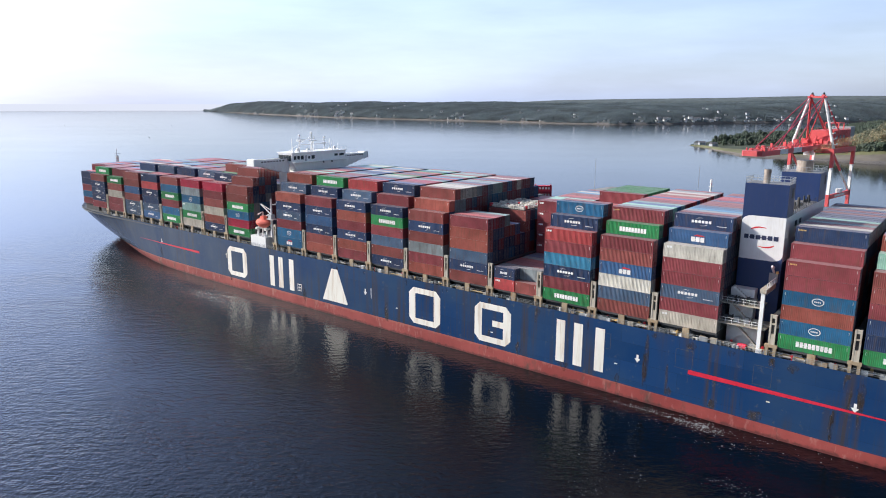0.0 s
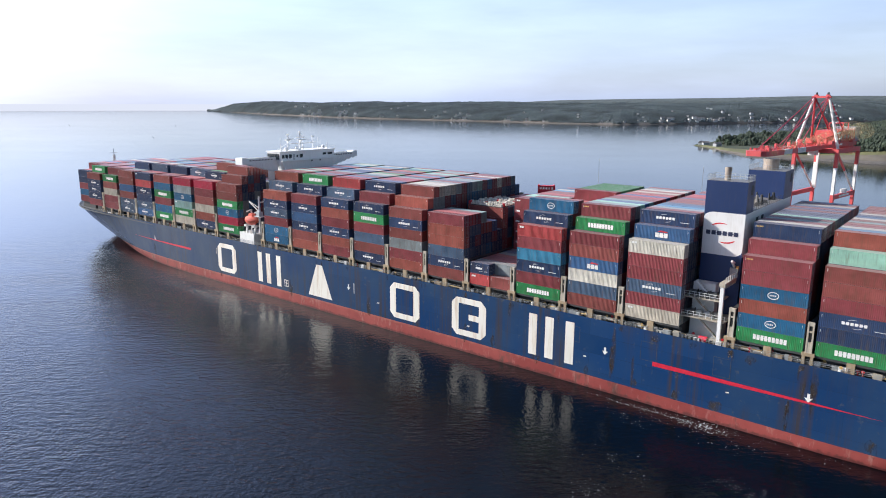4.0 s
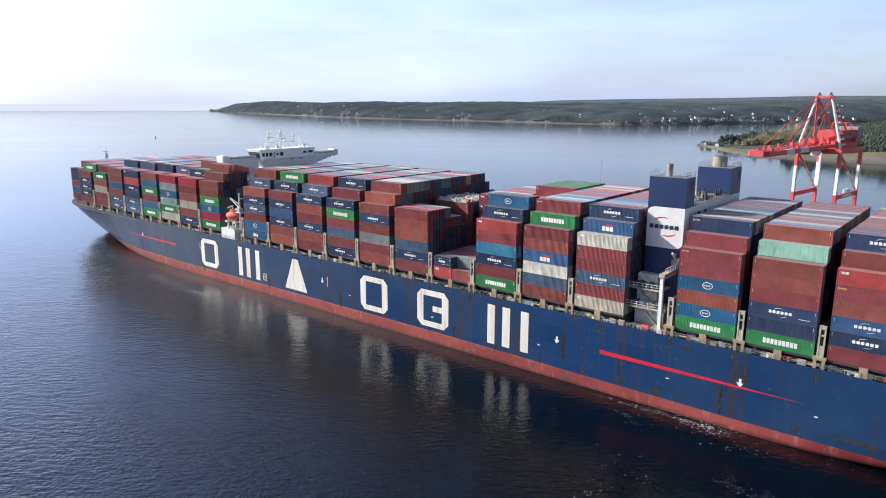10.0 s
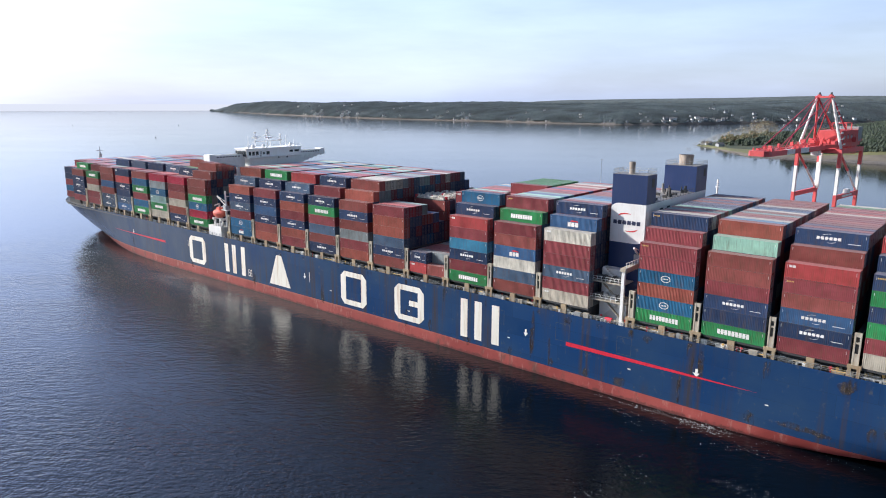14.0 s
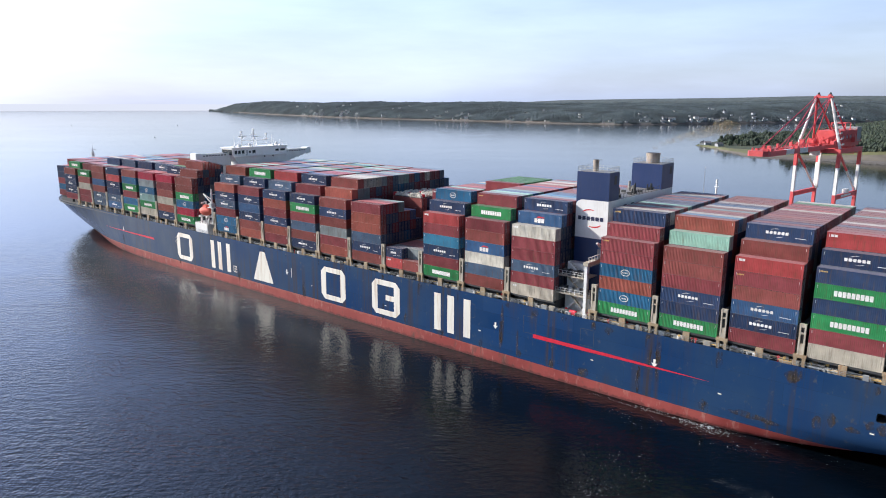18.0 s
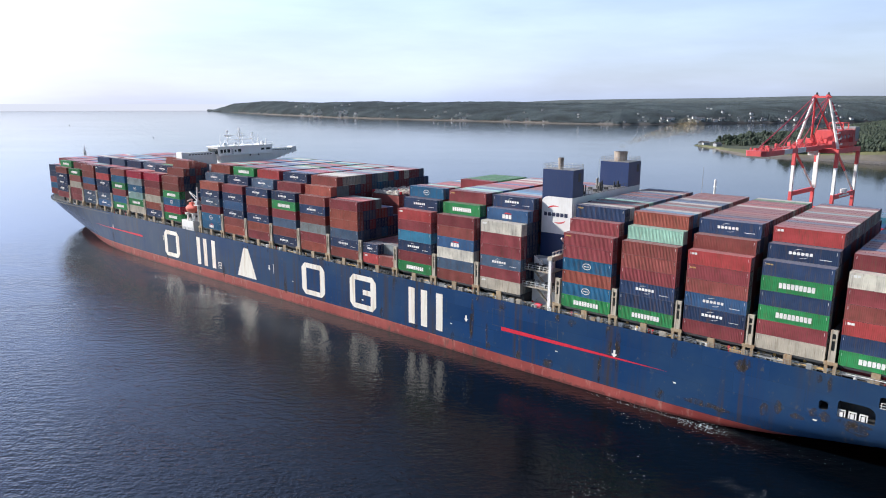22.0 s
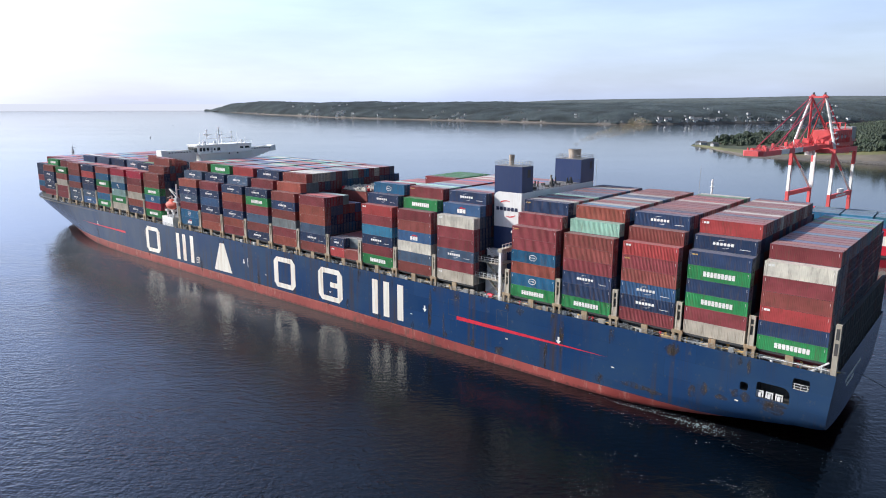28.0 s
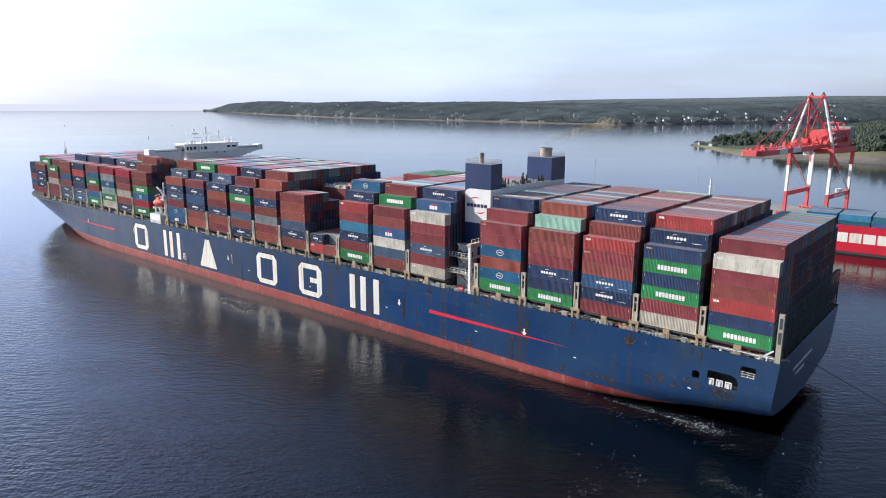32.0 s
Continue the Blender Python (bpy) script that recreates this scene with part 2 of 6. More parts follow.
DECK = weathered("deck_grey_paint", (0.085, 0.095, 0.10), 0.7, amount=0.5, dirt=(0.18, 0.10, 0.06), scale=0.3)
GREY_STEEL = weathered("grey_hatch_steel", (0.33, 0.35, 0.36), 0.6, amount=0.4, scale=0.4)
SOOT = weathered("sooty_steel", (0.33, 0.31, 0.29), 0.5, metal=0.3, amount=0.8, dirt=(0.05, 0.04, 0.035), scale=1.2)
GLASS, _n, _l, _b = material("dark_window_glass")
_b.inputs["Base Color"].default_value, _b.inputs["Roughness"].default_value = (0.02, 0.03, 0.04, 1), 0.05
BOAT_ORANGE = weathered("lifeboat_orange", (0.75, 0.15, 0.10), 0.4, amount=0.15)
RUSTY_PIPE = weathered("rust_stained_pipe", (0.36, 0.30, 0.25), 0.55, metal=0.2, amount=0.95, dirt=(0.16, 0.085, 0.04), scale=0.5, vary=0.3, streak=(1.2, 1.2, 0.25))
CRANE_RED = weathered("crane_red_paint", (0.66, 0.095, 0.10), 0.5, amount=0.2, scale=0.3)
STAY_RED = weathered("crane_stay_crimson", (0.44, 0.04, 0.075), 0.5, amount=0.2)
CRANE_WHITE = weathered("crane_white_paint", (0.78, 0.78, 0.77), 0.5, amount=0.25, scale=0.3)
MOORED_RED = weathered("moored_hull_red", (0.58, 0.022, 0.045), 0.4, amount=0.2, scale=0.1)
CONCRETE = weathered("quay_concrete", (0.33, 0.32, 0.30), 0.85, amount=0.4, scale=0.15, vary=0.2)
ROOF_GREY = weathered("roof_shingle_grey", (0.14, 0.14, 0.15), 0.8, amount=0.2)
HOUSE_WHITE = weathered("house_white_clapboard", (0.72, 0.72, 0.70), 0.6, amount=0.2)
HOUSE_GREY = weathered("house_grey_clapboard", (0.36, 0.38, 0.40), 0.6, amount=0.2)
ROCK = weathered("shore_rock", (0.18, 0.165, 0.15), 0.9, amount=0.5, scale=0.08, vary=0.35)
GRASS = weathered("mown_grass", (0.19, 0.19, 0.085), 0.9, amount=0.5, dirt=(0.16, 0.15, 0.06), scale=0.05, vary=0.25, streak=(0.1, 0.1, 0.1))
SHINGLE = weathered("tan_shingle", (0.20, 0.175, 0.14), 0.95, amount=0.4, scale=0.05, vary=0.3, streak=(0.10, 0.11, 0.06))
POINT_GROUND = weathered("shaded_grass", (0.06, 0.08, 0.045), 0.95, amount=0.4, scale=0.03, vary=0.3, streak=(0.05, 0.05, 0.05))
# far forest floor paled and blued: distance haze put into its colour
HAZED_GROUND = weathered("hazed_forest_ground", (0.10, 0.126, 0.128), 0.95, amount=0.4, scale=0.03, vary=0.3, streak=(0.05, 0.05, 0.05))


def foliage(name, a, b, soft=0.5):
    """Leaves; soft: how evenly the crown takes the light, whatever way its clumps face."""
    m, n, l, p = material(name)
    g = n.new("ShaderNodeNewGeometry")
    lean, up = n.new("ShaderNodeMix"), n.new("ShaderNodeVectorMath")
    lean.data_type, up.operation = "VECTOR", "NORMALIZE"
    lean.inputs["Factor"].default_value = soft
    lean.inputs["B"].default_value = (0.0, -0.25, 0.97)
    l.new(g.outputs["Normal"], lean.inputs["A"])
    l.new(lean.outputs["Result"], up.inputs[0])
    l.new(up.outputs["Vector"], p.inputs["Normal"])
    big = noise_node(n, l, 0.012, 4.0)
    l1 = mix_node(n, l, g.outputs["Random Per Island"], a, b)
    dark = ramp_node(n, l, big.outputs["Fac"], 0.35, 0.65, 0.62, 1.25)
    h = n.new("ShaderNodeHueSaturation")
    grain, both = noise_node(n, l, 0.7, 3.0, 0.65), n.new("ShaderNodeMath")
    both.operation = "MULTIPLY"
    l.new(dark, both.inputs[0]), l.new(ramp_node(n, l, grain.outputs["Fac"], 0.3, 0.7, 0.75, 1.25), both.inputs[1])
    l.new(l1, h.inputs["Color"]), l.new(both.outputs["Value"], h.inputs["Value"])
    l.new(h.outputs["Color"], p.inputs["Base Color"])
    p.inputs["Roughness"].default_value = 0.9
    return m


# far leaves pale, bluish and evenly shaded: distance haze put into the material
HAZED_LEAVES = foliage("hazed_woodland_leaves", (0.098, 0.128, 0.148), (0.120, 0.152, 0.150), 0.72)
BROADLEAF = foliage("broadleaf_leaves", (0.040, 0.066, 0.040), (0.066, 0.092, 0.052))
CONIFER = foliage("dark_conifer_leaves", (0.030, 0.046, 0.034), (0.056, 0.078, 0.050))
MIXED_LEAVES = foliage("mixed_point_leaves", (0.034, 0.052, 0.040), (0.078, 0.098, 0.060))
BARK = weathered("bark", (0.10, 0.075, 0.055), 0.9)

SEA, n, l, b = material("sea_water")
b.inputs["IOR"].default_value = 1.335


def wave_node(scale, detail, rough, stretch, turn):
    t = noise_node(n, l, scale, detail, rough, stretch)
    t.inputs["Vector"].links[0].from_node.inputs["Rotation"].default_value = (0, 0, radians(turn))
    return t


swell = wave_node(0.16, 3.0, 0.5, (0.6, 1.3, 1), 14)
chop = wave_node(0.62, 3.0, 0.55, (0.55, 1.25, 1), -8)
cross = wave_node(1.2, 3.0, 0.55, (1.1, 0.7, 1), 38)
fine = wave_node(2.2, 3.0, 0.6, (0.7, 1.4, 1), 5)
gusts = wave_node(0.013, 3.0, 0.5, (1, 2.4, 1), 10)
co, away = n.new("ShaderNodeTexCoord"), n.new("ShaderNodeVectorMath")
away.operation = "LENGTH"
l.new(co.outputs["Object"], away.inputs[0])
# the ship keeps the wind off the water beside it; the edge is set to fit the camera's view
shelter = n.new("ShaderNodeVectorMath")
shelter.operation, shelter.inputs[1].default_value = "DOT_PRODUCT", (0.82, 0.57, 0.0)
l.new(co.outputs["Object"], shelter.inputs[0])
ragged = n.new("ShaderNodeMath")
ragged.operation = "ADD"
l.new(shelter.outputs["Value"], ragged.inputs[0])
l.new(ramp_node(n, l, wave_node(0.035, 4.0, 0.6, (1, 1.6, 1), 0).outputs["Fac"], 0.3, 0.7, -14, 14), ragged.inputs[1])
lee = ramp_node(n, l, ragged.outputs["Value"], 40, 84, 0.88, 0.40)
# ripples weaken and roughness grows away from the camera, fitted to its view
view_fade = ramp_node(n, l, away.outputs["Value"], 150, 430, 1.0, 0.13)
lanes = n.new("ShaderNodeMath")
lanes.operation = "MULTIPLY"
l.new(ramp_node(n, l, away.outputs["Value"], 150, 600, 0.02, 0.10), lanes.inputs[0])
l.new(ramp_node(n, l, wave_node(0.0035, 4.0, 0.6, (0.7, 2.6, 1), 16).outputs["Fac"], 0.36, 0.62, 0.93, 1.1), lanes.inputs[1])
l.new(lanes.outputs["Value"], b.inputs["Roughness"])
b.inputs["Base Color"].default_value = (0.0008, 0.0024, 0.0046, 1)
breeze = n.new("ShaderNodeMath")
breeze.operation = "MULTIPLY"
l.new(lee, breeze.inputs[0]), l.new(view_fade, breeze.inputs[1])
last = None
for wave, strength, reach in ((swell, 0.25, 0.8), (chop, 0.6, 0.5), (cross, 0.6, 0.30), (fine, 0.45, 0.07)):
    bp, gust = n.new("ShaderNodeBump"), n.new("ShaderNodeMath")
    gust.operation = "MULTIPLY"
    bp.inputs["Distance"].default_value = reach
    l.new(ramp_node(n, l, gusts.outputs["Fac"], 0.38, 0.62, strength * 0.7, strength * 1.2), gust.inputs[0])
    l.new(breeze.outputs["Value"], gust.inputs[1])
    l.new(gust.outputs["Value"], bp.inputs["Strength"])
    l.new(wave.outputs["Fac"], bp.inputs["Height"])
    if last:
        l.new(last.outputs["Normal"], bp.inputs["Normal"])
    last = bp
l.new(last.outputs["Normal"], b.inputs["Normal"])
# self-glowing stand-in for the distant sea and its haze
HAZE_GLOW, n, l, b = material("far_sea_glow")
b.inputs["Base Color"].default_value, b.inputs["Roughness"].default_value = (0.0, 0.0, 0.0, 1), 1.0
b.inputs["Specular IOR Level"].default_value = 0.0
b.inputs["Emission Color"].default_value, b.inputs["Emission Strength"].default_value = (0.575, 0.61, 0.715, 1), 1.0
FOAM, n, l, b = material("sea_foam")
b.inputs["Base Color"].default_value, b.inputs["Roughness"].default_value = (0.75, 0.77, 0.78, 1), 0.9


# ---- building helpers ----
class Shape:
    """Collects corners and faces, with a material number for each face."""

    def __init__(self):
        self.v, self.f, self.m = [], [], []

    def add(self, verts, faces, mat=0):
        k = len(self.v)
        self.v += [tuple(p) for p in verts]
        self.f += [tuple(i + k for i in q) for q in faces]
        self.m += [mat] * len(faces)
        return self

    def box(self, x0, x1, y0, y1, z0, z1, mat=0):
        p = [(x, y, z) for z in (z0, z1) for y in (y0, y1) for x in (x0, x1)]
        return self.add(p, ((0, 2, 3, 1), (4, 5, 7, 6), (0, 1, 5, 4), (2, 6, 7, 3), (0, 4, 6, 2), (1, 3, 7, 5)), mat)

    def beam(self, a, b, w, h=None, mat=0):
        """A square bar from a to b."""
        a, b, h = Vector(a), Vector(b), h or w
        d = (b - a).normalized()
        s = d.cross(Vector((0, 0, 1))) if abs(d.z) < 0.99 else Vector((1, 0, 0))
        s.normalize()
        u = s.cross(d).normalized()
        c = [p + s * i * w / 2 + u * j * h / 2 for p in (a, b) for i, j in ((-1, -1), (1, -1), (1, 1), (-1, 1))]
        return self.add(c, ((0, 3, 2, 1), (4, 5, 6, 7), (0, 1, 5, 4), (1, 2, 6, 5), (2, 3, 7, 6), (3, 0, 4, 7)), mat)

    def tube(self, a, b, r0, r1=None, k=10, mat=0):
        a, b = Vector(a), Vector(b)
        r1 = r0 if r1 is None else r1
        d = (b - a).normalized()
        s = (d.cross(Vector((0, 0, 1))) if abs(d.z) < 0.99 else Vector((1, 0, 0))).normalized()
        u = s.cross(d)
        ring = [s * math.cos(2 * math.pi * i / k) + u * math.sin(2 * math.pi * i / k) for i in range(k)]
        p = [a + q * r0 for q in ring] + [b + q * r1 for q in ring]
        return self.add(p, [(i, (i + 1) % k, k + (i + 1) % k, k + i) for i in range(k)] + [tuple(range(k - 1, -1, -1)), tuple(range(k, 2 * k))], mat)

    def prism(self, outline, axis, lo, hi, mat=0):
        """An outline (list of pairs) pushed along an axis: 'y' takes (x, z), 'z' takes (x, y), 'x' takes (y, z)."""
        put = {"y": lambda p, q: (p[0], q, p[1]), "z": lambda p, q: (p[0], p[1], q), "x": lambda p, q: (q, p[0], p[1])}[axis]
        k = len(outline)
        v = [put(p, lo) for p in outline] + [put(p, hi) for p in outline]
        return self.add(v, [(i, (i + 1) % k, k + (i + 1) % k, k + i) for i in range(k)] + [tuple(range(k - 1, -1, -1)), tuple(range(k, 2 * k))], mat)

    def mesh(self, name, *mats):
        me = bpy.data.meshes.new(name)
        me.from_pydata(self.v, [], self.f)
        for m in mats:
            me.materials.append(m)
        if len(mats) > 1:
            me.polygons.foreach_set("material_index", self.m)
        bm = bmesh.new()
        bm.from_mesh(me)
        bmesh.ops.recalc_face_normals(bm, faces=bm.faces)
        bm.to_mesh(me)
        bm.free()
        return me


def part(name, shape, mats, parent, label=""):
    """Links a shape as one mesh object under a thing or a part."""
    mats = mats if isinstance(mats, (list, tuple)) else [mats]
    ob = new(name, shape if isinstance(shape, bpy.types.Mesh) else shape.mesh(name, *mats))
    ob.parent = parent
    return tagged(ob, label)


def thing(name, label, category, group="", kind="", data=None, at=None):
    ob = new(name, data)
    if at is not None:
        ob.matrix_world = at
    return tagged(ob, label, category, group, kind)


def afloat(ob, local):
    """Puts a thing on the ship, to be carried along with it."""
    ob.matrix_world = ship_pose(0) @ local
    MOVING.append((ob, local))
    return ob


# ---- the sea ----
RIM = 4830
ring = [(math.cos(2 * math.pi * i / 256), math.sin(2 * math.pi * i / 256)) for i in range(256)]
s = Shape().add([(x * 4700, y * 4700, 0) for x, y in ring], [tuple(range(256))])
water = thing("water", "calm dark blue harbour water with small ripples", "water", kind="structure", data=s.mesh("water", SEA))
# added glowing ring, raised to the horizon line as the camera sees it
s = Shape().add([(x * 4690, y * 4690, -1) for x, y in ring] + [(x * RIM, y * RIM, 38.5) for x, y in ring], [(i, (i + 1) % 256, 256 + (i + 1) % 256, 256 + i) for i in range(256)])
thing("backdrop", "glowing pale band standing in for the hazy far sea", "backdrop", kind="structure", data=s.mesh("backdrop", HAZE_GLOW))

# ---- the container ship ----
ship = afloat(thing("container_ship", "large blue container ship with red boot topping, fully laden, under way", "container ship"), pose(0, 0, 0))
TOP = 16.9


def along(x, table):
    return float(np.interp(x, [p[0] for p in table], [p[1] for p in table]))


KEEL = ((1, 5.3), (2.6, 5.1), (7.4, 4.5), (17.7, 2.9), (23, 1.9), (28, 1.1), (34, 0.4), (43, -0.4), (52, -1.5), (60, -3), (366, -3), (374, 0.5), (396, 16.8))
WATERLINE = ((1, 22), (30, 25), (55, 26.1), (255, 26.1), (275, 25.9), (292, 25.2), (308, 23.6), (323, 20.4), (338, 15.6), (353, 9.4), (366, 3.2), (374, 0.4), (397, 0.2))
DECKLINE = ((1, 26.1), (346, 26.1), (357, 25.7), (366, 24.5), (375, 21.8), (384, 16.8), (391, 10), (395, 4.5), (397, 0.3))
LOW = ((1, 24.2), (20, 24.2), (45, 25.4), (60, 26.1))
BOOT_TOP = ((60, 2.45), (140, 3.4))


def half(x, z):
    a, d = along(x, WATERLINE), along(x, DECKLINE)
    if x < 60:
        lo = along(x, KEEL)
        return min(d, along(x, LOW) + (d - along(x, LOW)) * min(1, max(0, z - lo) / 3.2) ** 0.5)
    return a + (d - a) * max(0.0, min(1.0, z / TOP)) ** 0.58


GAPS = ((4.84, 7.76, 12.58, 14.82), (8.0, 13.98, 9.25, 12.37), (15.54, 17.07, 9.85, 11.56))
STATIONS = sorted({1, 3, 4.84, 7.76, 8.0, 13.98, 15.54, 17.07, *range(20, 60, 5), *range(60, 250, 10), *range(250, 345, 5), *range(345, 394, 3), 394.5, 396})
LEVELS = (-3, -1, 0, 0.6, 1.2, 2.0, 3.4, 4.2, 5, 5.9, 7, 9.25, 9.85, 11.56, 12.37, 12.58, 14.82, 16, TOP)


def rake(z):
    return 0.8 + 0.088 * max(0.0, 16 - z)


def hull_side(lo, hi):
    s = Shape()
    levels = [z for z in LEVELS if lo <= z <= hi]
    for side in (1, -1):
        grid = []
        for x in STATIONS:
            top = along(x, BOOT_TOP)
            zs = [max(top if z == 3.4 else z, min(along(x, KEEL), top if hi == 3.4 else hi)) for z in levels]
            grid.append([(rake(z) if x == 1 else x, side * half(x, max(z, along(x, KEEL))), z) for z in zs])
        for i in range(len(STATIONS) - 1):
            for j in range(len(levels) - 1):
                xm, zm = (STATIONS[i] + STATIONS[i + 1]) / 2, (levels[j] + levels[j + 1]) / 2
                if any(a < xm < b and c < zm < d for a, b, c, d in GAPS):
                    continue
                q = [grid[i][j], grid[i + 1][j], grid[i + 1][j + 1], grid[i][j + 1]]
                if q[0][2] == q[3][2] and q[1][2] == q[2][2]:
                    continue
                q = list(dict.fromkeys(q))
                if len(q) > 2:
                    s.add(q, [tuple(range(len(q)))])
    me = s.mesh("hull", HULL_BLUE if hi > 5 else BOOT_RED)
    bm = bmesh.new()
    bm.from_mesh(me)
    bmesh.ops.remove_doubles(bm, verts=bm.verts, dist=0.001)
    bmesh.ops.recalc_face_normals(bm, faces=bm.faces)
    for f in bm.faces:
        f.smooth = True
    bm.to_mesh(me)
    bm.free()
    return me


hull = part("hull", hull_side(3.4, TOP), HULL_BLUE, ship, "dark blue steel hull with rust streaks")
boot = part("boot_topping", hull_side(-3, 3.4), BOOT_RED, ship, "scuffed red boot topping at the waterline")
ACROSS = (-1, -0.92, -0.75, -0.5, -0.25, 0, 0.25, 0.5, 0.75, 0.92, 1)


def sole(x, f):
    """The hull's underside at station x, f of the half breadth from the middle."""
    z = along(x, KEEL)
    z -= 2.7 * (1 - abs(f) ** 2.4) * min(1, max(0, (z + 3) / 8))
    return (rake(z) if x == 1 else x, f * half(x, along(x, KEEL)), z)


s = Shape()
xs = [x for x in STATIONS if x <= 380]
k = len(ACROSS)
s.add([sole(x, f) for x in xs for f in ACROSS], [(k * i + j, k * i + j + 1, k * i + k + j + 1, k * i + k + j) for i in range(len(xs) - 1) for j in range(k - 1)])
part("bottom", s, BOOT_RED, ship, "red bottom plating under the stern")
s = Shape()
zs = [None, 5.5, 6.3, 7, 8, 9.25, 11, 12.58, 14.8, 16, TOP]
sheet = []
for f in ACROSS:
    low = sole(1, f)[2]
    sheet += [(rake(max(z or low, low)), f * half(1, max(z or low, low)), max(z or low, low) + 0.0005 * j) for j, z in enumerate(zs)]
w = len(zs)
s.add(sheet, [(w * i + j, w * i + j + 1, w * i + w + j + 1, w * i + w + j) for i in range(k - 1) for j in range(w - 1)])
part("transom", s, HULL_BLUE, ship, "flat blue transom stern")
for y0, count, z, w, h in ((12.5, 15, 11.3, 0.75, 1.2), (9.0, 8, 9.4, 0.55, 0.8)):
    for i in range(count):
        y = y0 - i * (w + 0.35)
        part("stern_name_bar", Shape().box(rake(z) - 0.06, rake(z) + 0.15, y - w / 2, y + w / 2, z, z + h), HULL_WHITE, ship, "plain white bar" if i == 0 else "")
s = Shape()
outline = [(x, half(x, TOP) - 0.05) for x in STATIONS]
s.prism(outline + [(x, -y) for x, y in reversed(outline)], "z", TOP - 1.0, TOP - 0.6)
part("main_deck", s, DECK, ship, "grey steel main deck")
for x0, x1, z0, z1 in GAPS:
    s = Shape()
    q = [(x0, z0), (x1, z0), (x1, z1), (x0, z1)]
    s.add([(x, y, z) for y in (26.05, 22.8) for x, z in q], [(0, 1, 5, 4), (1, 2, 6, 5), (2, 3, 7, 6), (3, 0, 4, 7), (4, 5, 6, 7)])
    part("mooring_recess", s, DARK, ship, "dark mooring deck opening in the hull side")
for x, z, u, w in ((8.0, 12.37, 1.7, -1.45), (13.98, 12.37, -0.5, -0.4), (4.84, 14.82, 0.5, -0.4), (7.76, 14.82, -0.5, -0.5), (4.84, 12.58, 0.5, 0.5), (7.76, 12.58, -0.5, 0.4),
                   (15.54, 11.56, 0.4, -0.45), (17.07, 11.56, -0.4, -0.45), (15.54, 9.85, 0.4, 0.45), (17.07, 9.85, -0.4, 0.45)):
    s = Shape()
    k = [(x, z)] + [(x + u * (1 - math.sin(a)), z + w * (1 - math.cos(a))) for a in np.linspace(0, math.pi / 2, 5)]
    s.add([(p, half(p, q) - d, q) for d in (0.004, 0.3) for p, q in k], [tuple(range(6)), tuple(range(11, 5, -1)), *((i, i + 1, i + 7, i + 6) for i in range(1, 5))])
    part("opening_corner", s, HULL_BLUE, ship)
for i in range(3):
    s = Shape()
    x = 9.3 + i * 1.75
    s.beam((x, 25.7, 9.3), (x, 25.7, 10.5), 0.22).beam((x + 1.1, 25.7, 9.3), (x + 1.1, 25.7, 10.5), 0.22).beam((x - 0.1, 25.7, 10.5), (x + 1.2, 25.7, 10.5), 0.22)
    s.box(x + 0.3, x + 0.85, 25.4, 25.9, 9.3, 10.2)
    part("fairlead", s, SHIP_WHITE, ship, "white roller fairlead")
s = Shape()
for z in (12.7, 13.2, 13.7):
    s.tube((4.9, 26.0, z), (7.7, 26.0, z), 0.05, k=6)
for x in (5.2, 6.3, 7.4):
    s.tube((x, 26.0, 12.6), (x, 26.0, 13.7), 0.05, k=6)
part("rail", s, SHIP_WHITE, ship)


def hull_plate(name, outline, mat, label, depth=0.03):
    """A painted shape that follows the port side."""
    s = Shape()
    s.add([(x, half(x, z) + depth, z) for x, z in outline], [tuple(range(len(outline)))])
    return part(name, s, mat, ship, label)


def painted_shape(x, kind):
    """Plain white shapes in place of the painted word: rounded frames, posts and a wedge. x is the forward edge."""
    z0, z1, w, t = 4.45, 14.85, 11.2, 2.3
    s = Shape()

    def quad(p):
        fine = []
        for a, b in zip(p, p[1:] + p[:1]):
            fine += [(a[0] + (b[0] - a[0]) * i / 3, a[1] + (b[1] - a[1]) * i / 3) for i in range(3)]
        s.add([(x - u, half(x - u, z) + 0.03, z) for u, z in fine], [tuple(range(len(fine)))])
    if kind in "OQ":
        c = 1.6
        quad([(0, z0 + c), (0, z1 - c), (t, z1 - c), (t, z0 + c)])
        quad([(w - t, z0 + c), (w - t, z1 - c), (w, z1 - c), (w, z0 + c)])
        for za, zb in ((z0, z0 + c), (z1, z1 - c)):
            quad([(0, zb), (c, za), (w - c, za), (w, zb)])
        if kind == "Q":
            quad([(w * 0.5, 9.0), (w * 0.5, 10.6), (w - t, 10.6), (w - t, 9.0)])
    elif kind == "I":
        for u in (0, 4.6, w - 1.1):
            quad([(u, z0), (u, z1), (u + t, z1), (u + t, z0)])
    else:
        quad([(0, z0), (w * 0.38, z1), (w * 0.62, z1), (w, z0)])
    return part("painted_mark", s, HULL_WHITE, ship, "large plain white painted shape, rust-stained")


for x, kind in ((253.5, "O"), (229.5, "I"), (203.3, "V"), (167.2, "O"), (144.5, "Q"), (120.4, "I")):
    painted_shape(x, kind)
hull_plate("stripe", [(88.8, 9.1), (88.8, 10.1), (75, 9.95), (60, 9.75), (45.7, 9.45), (60, 9.25), (75, 9.1)], STRIPE_RED, "tapering red stripe")
s = Shape()
for k in range(31):
    x, h = 271.6 + k * 1.5, 0.42 * (1 - k / 30) + 0.02
    s.v += [(x, half(x, z) + 0.05, z) for z in (9.75 - h, 9.75 + h)]
    if k:
        s.f.append((2 * k - 2, 2 * k, 2 * k + 1, 2 * k - 1)), s.m.append(0)
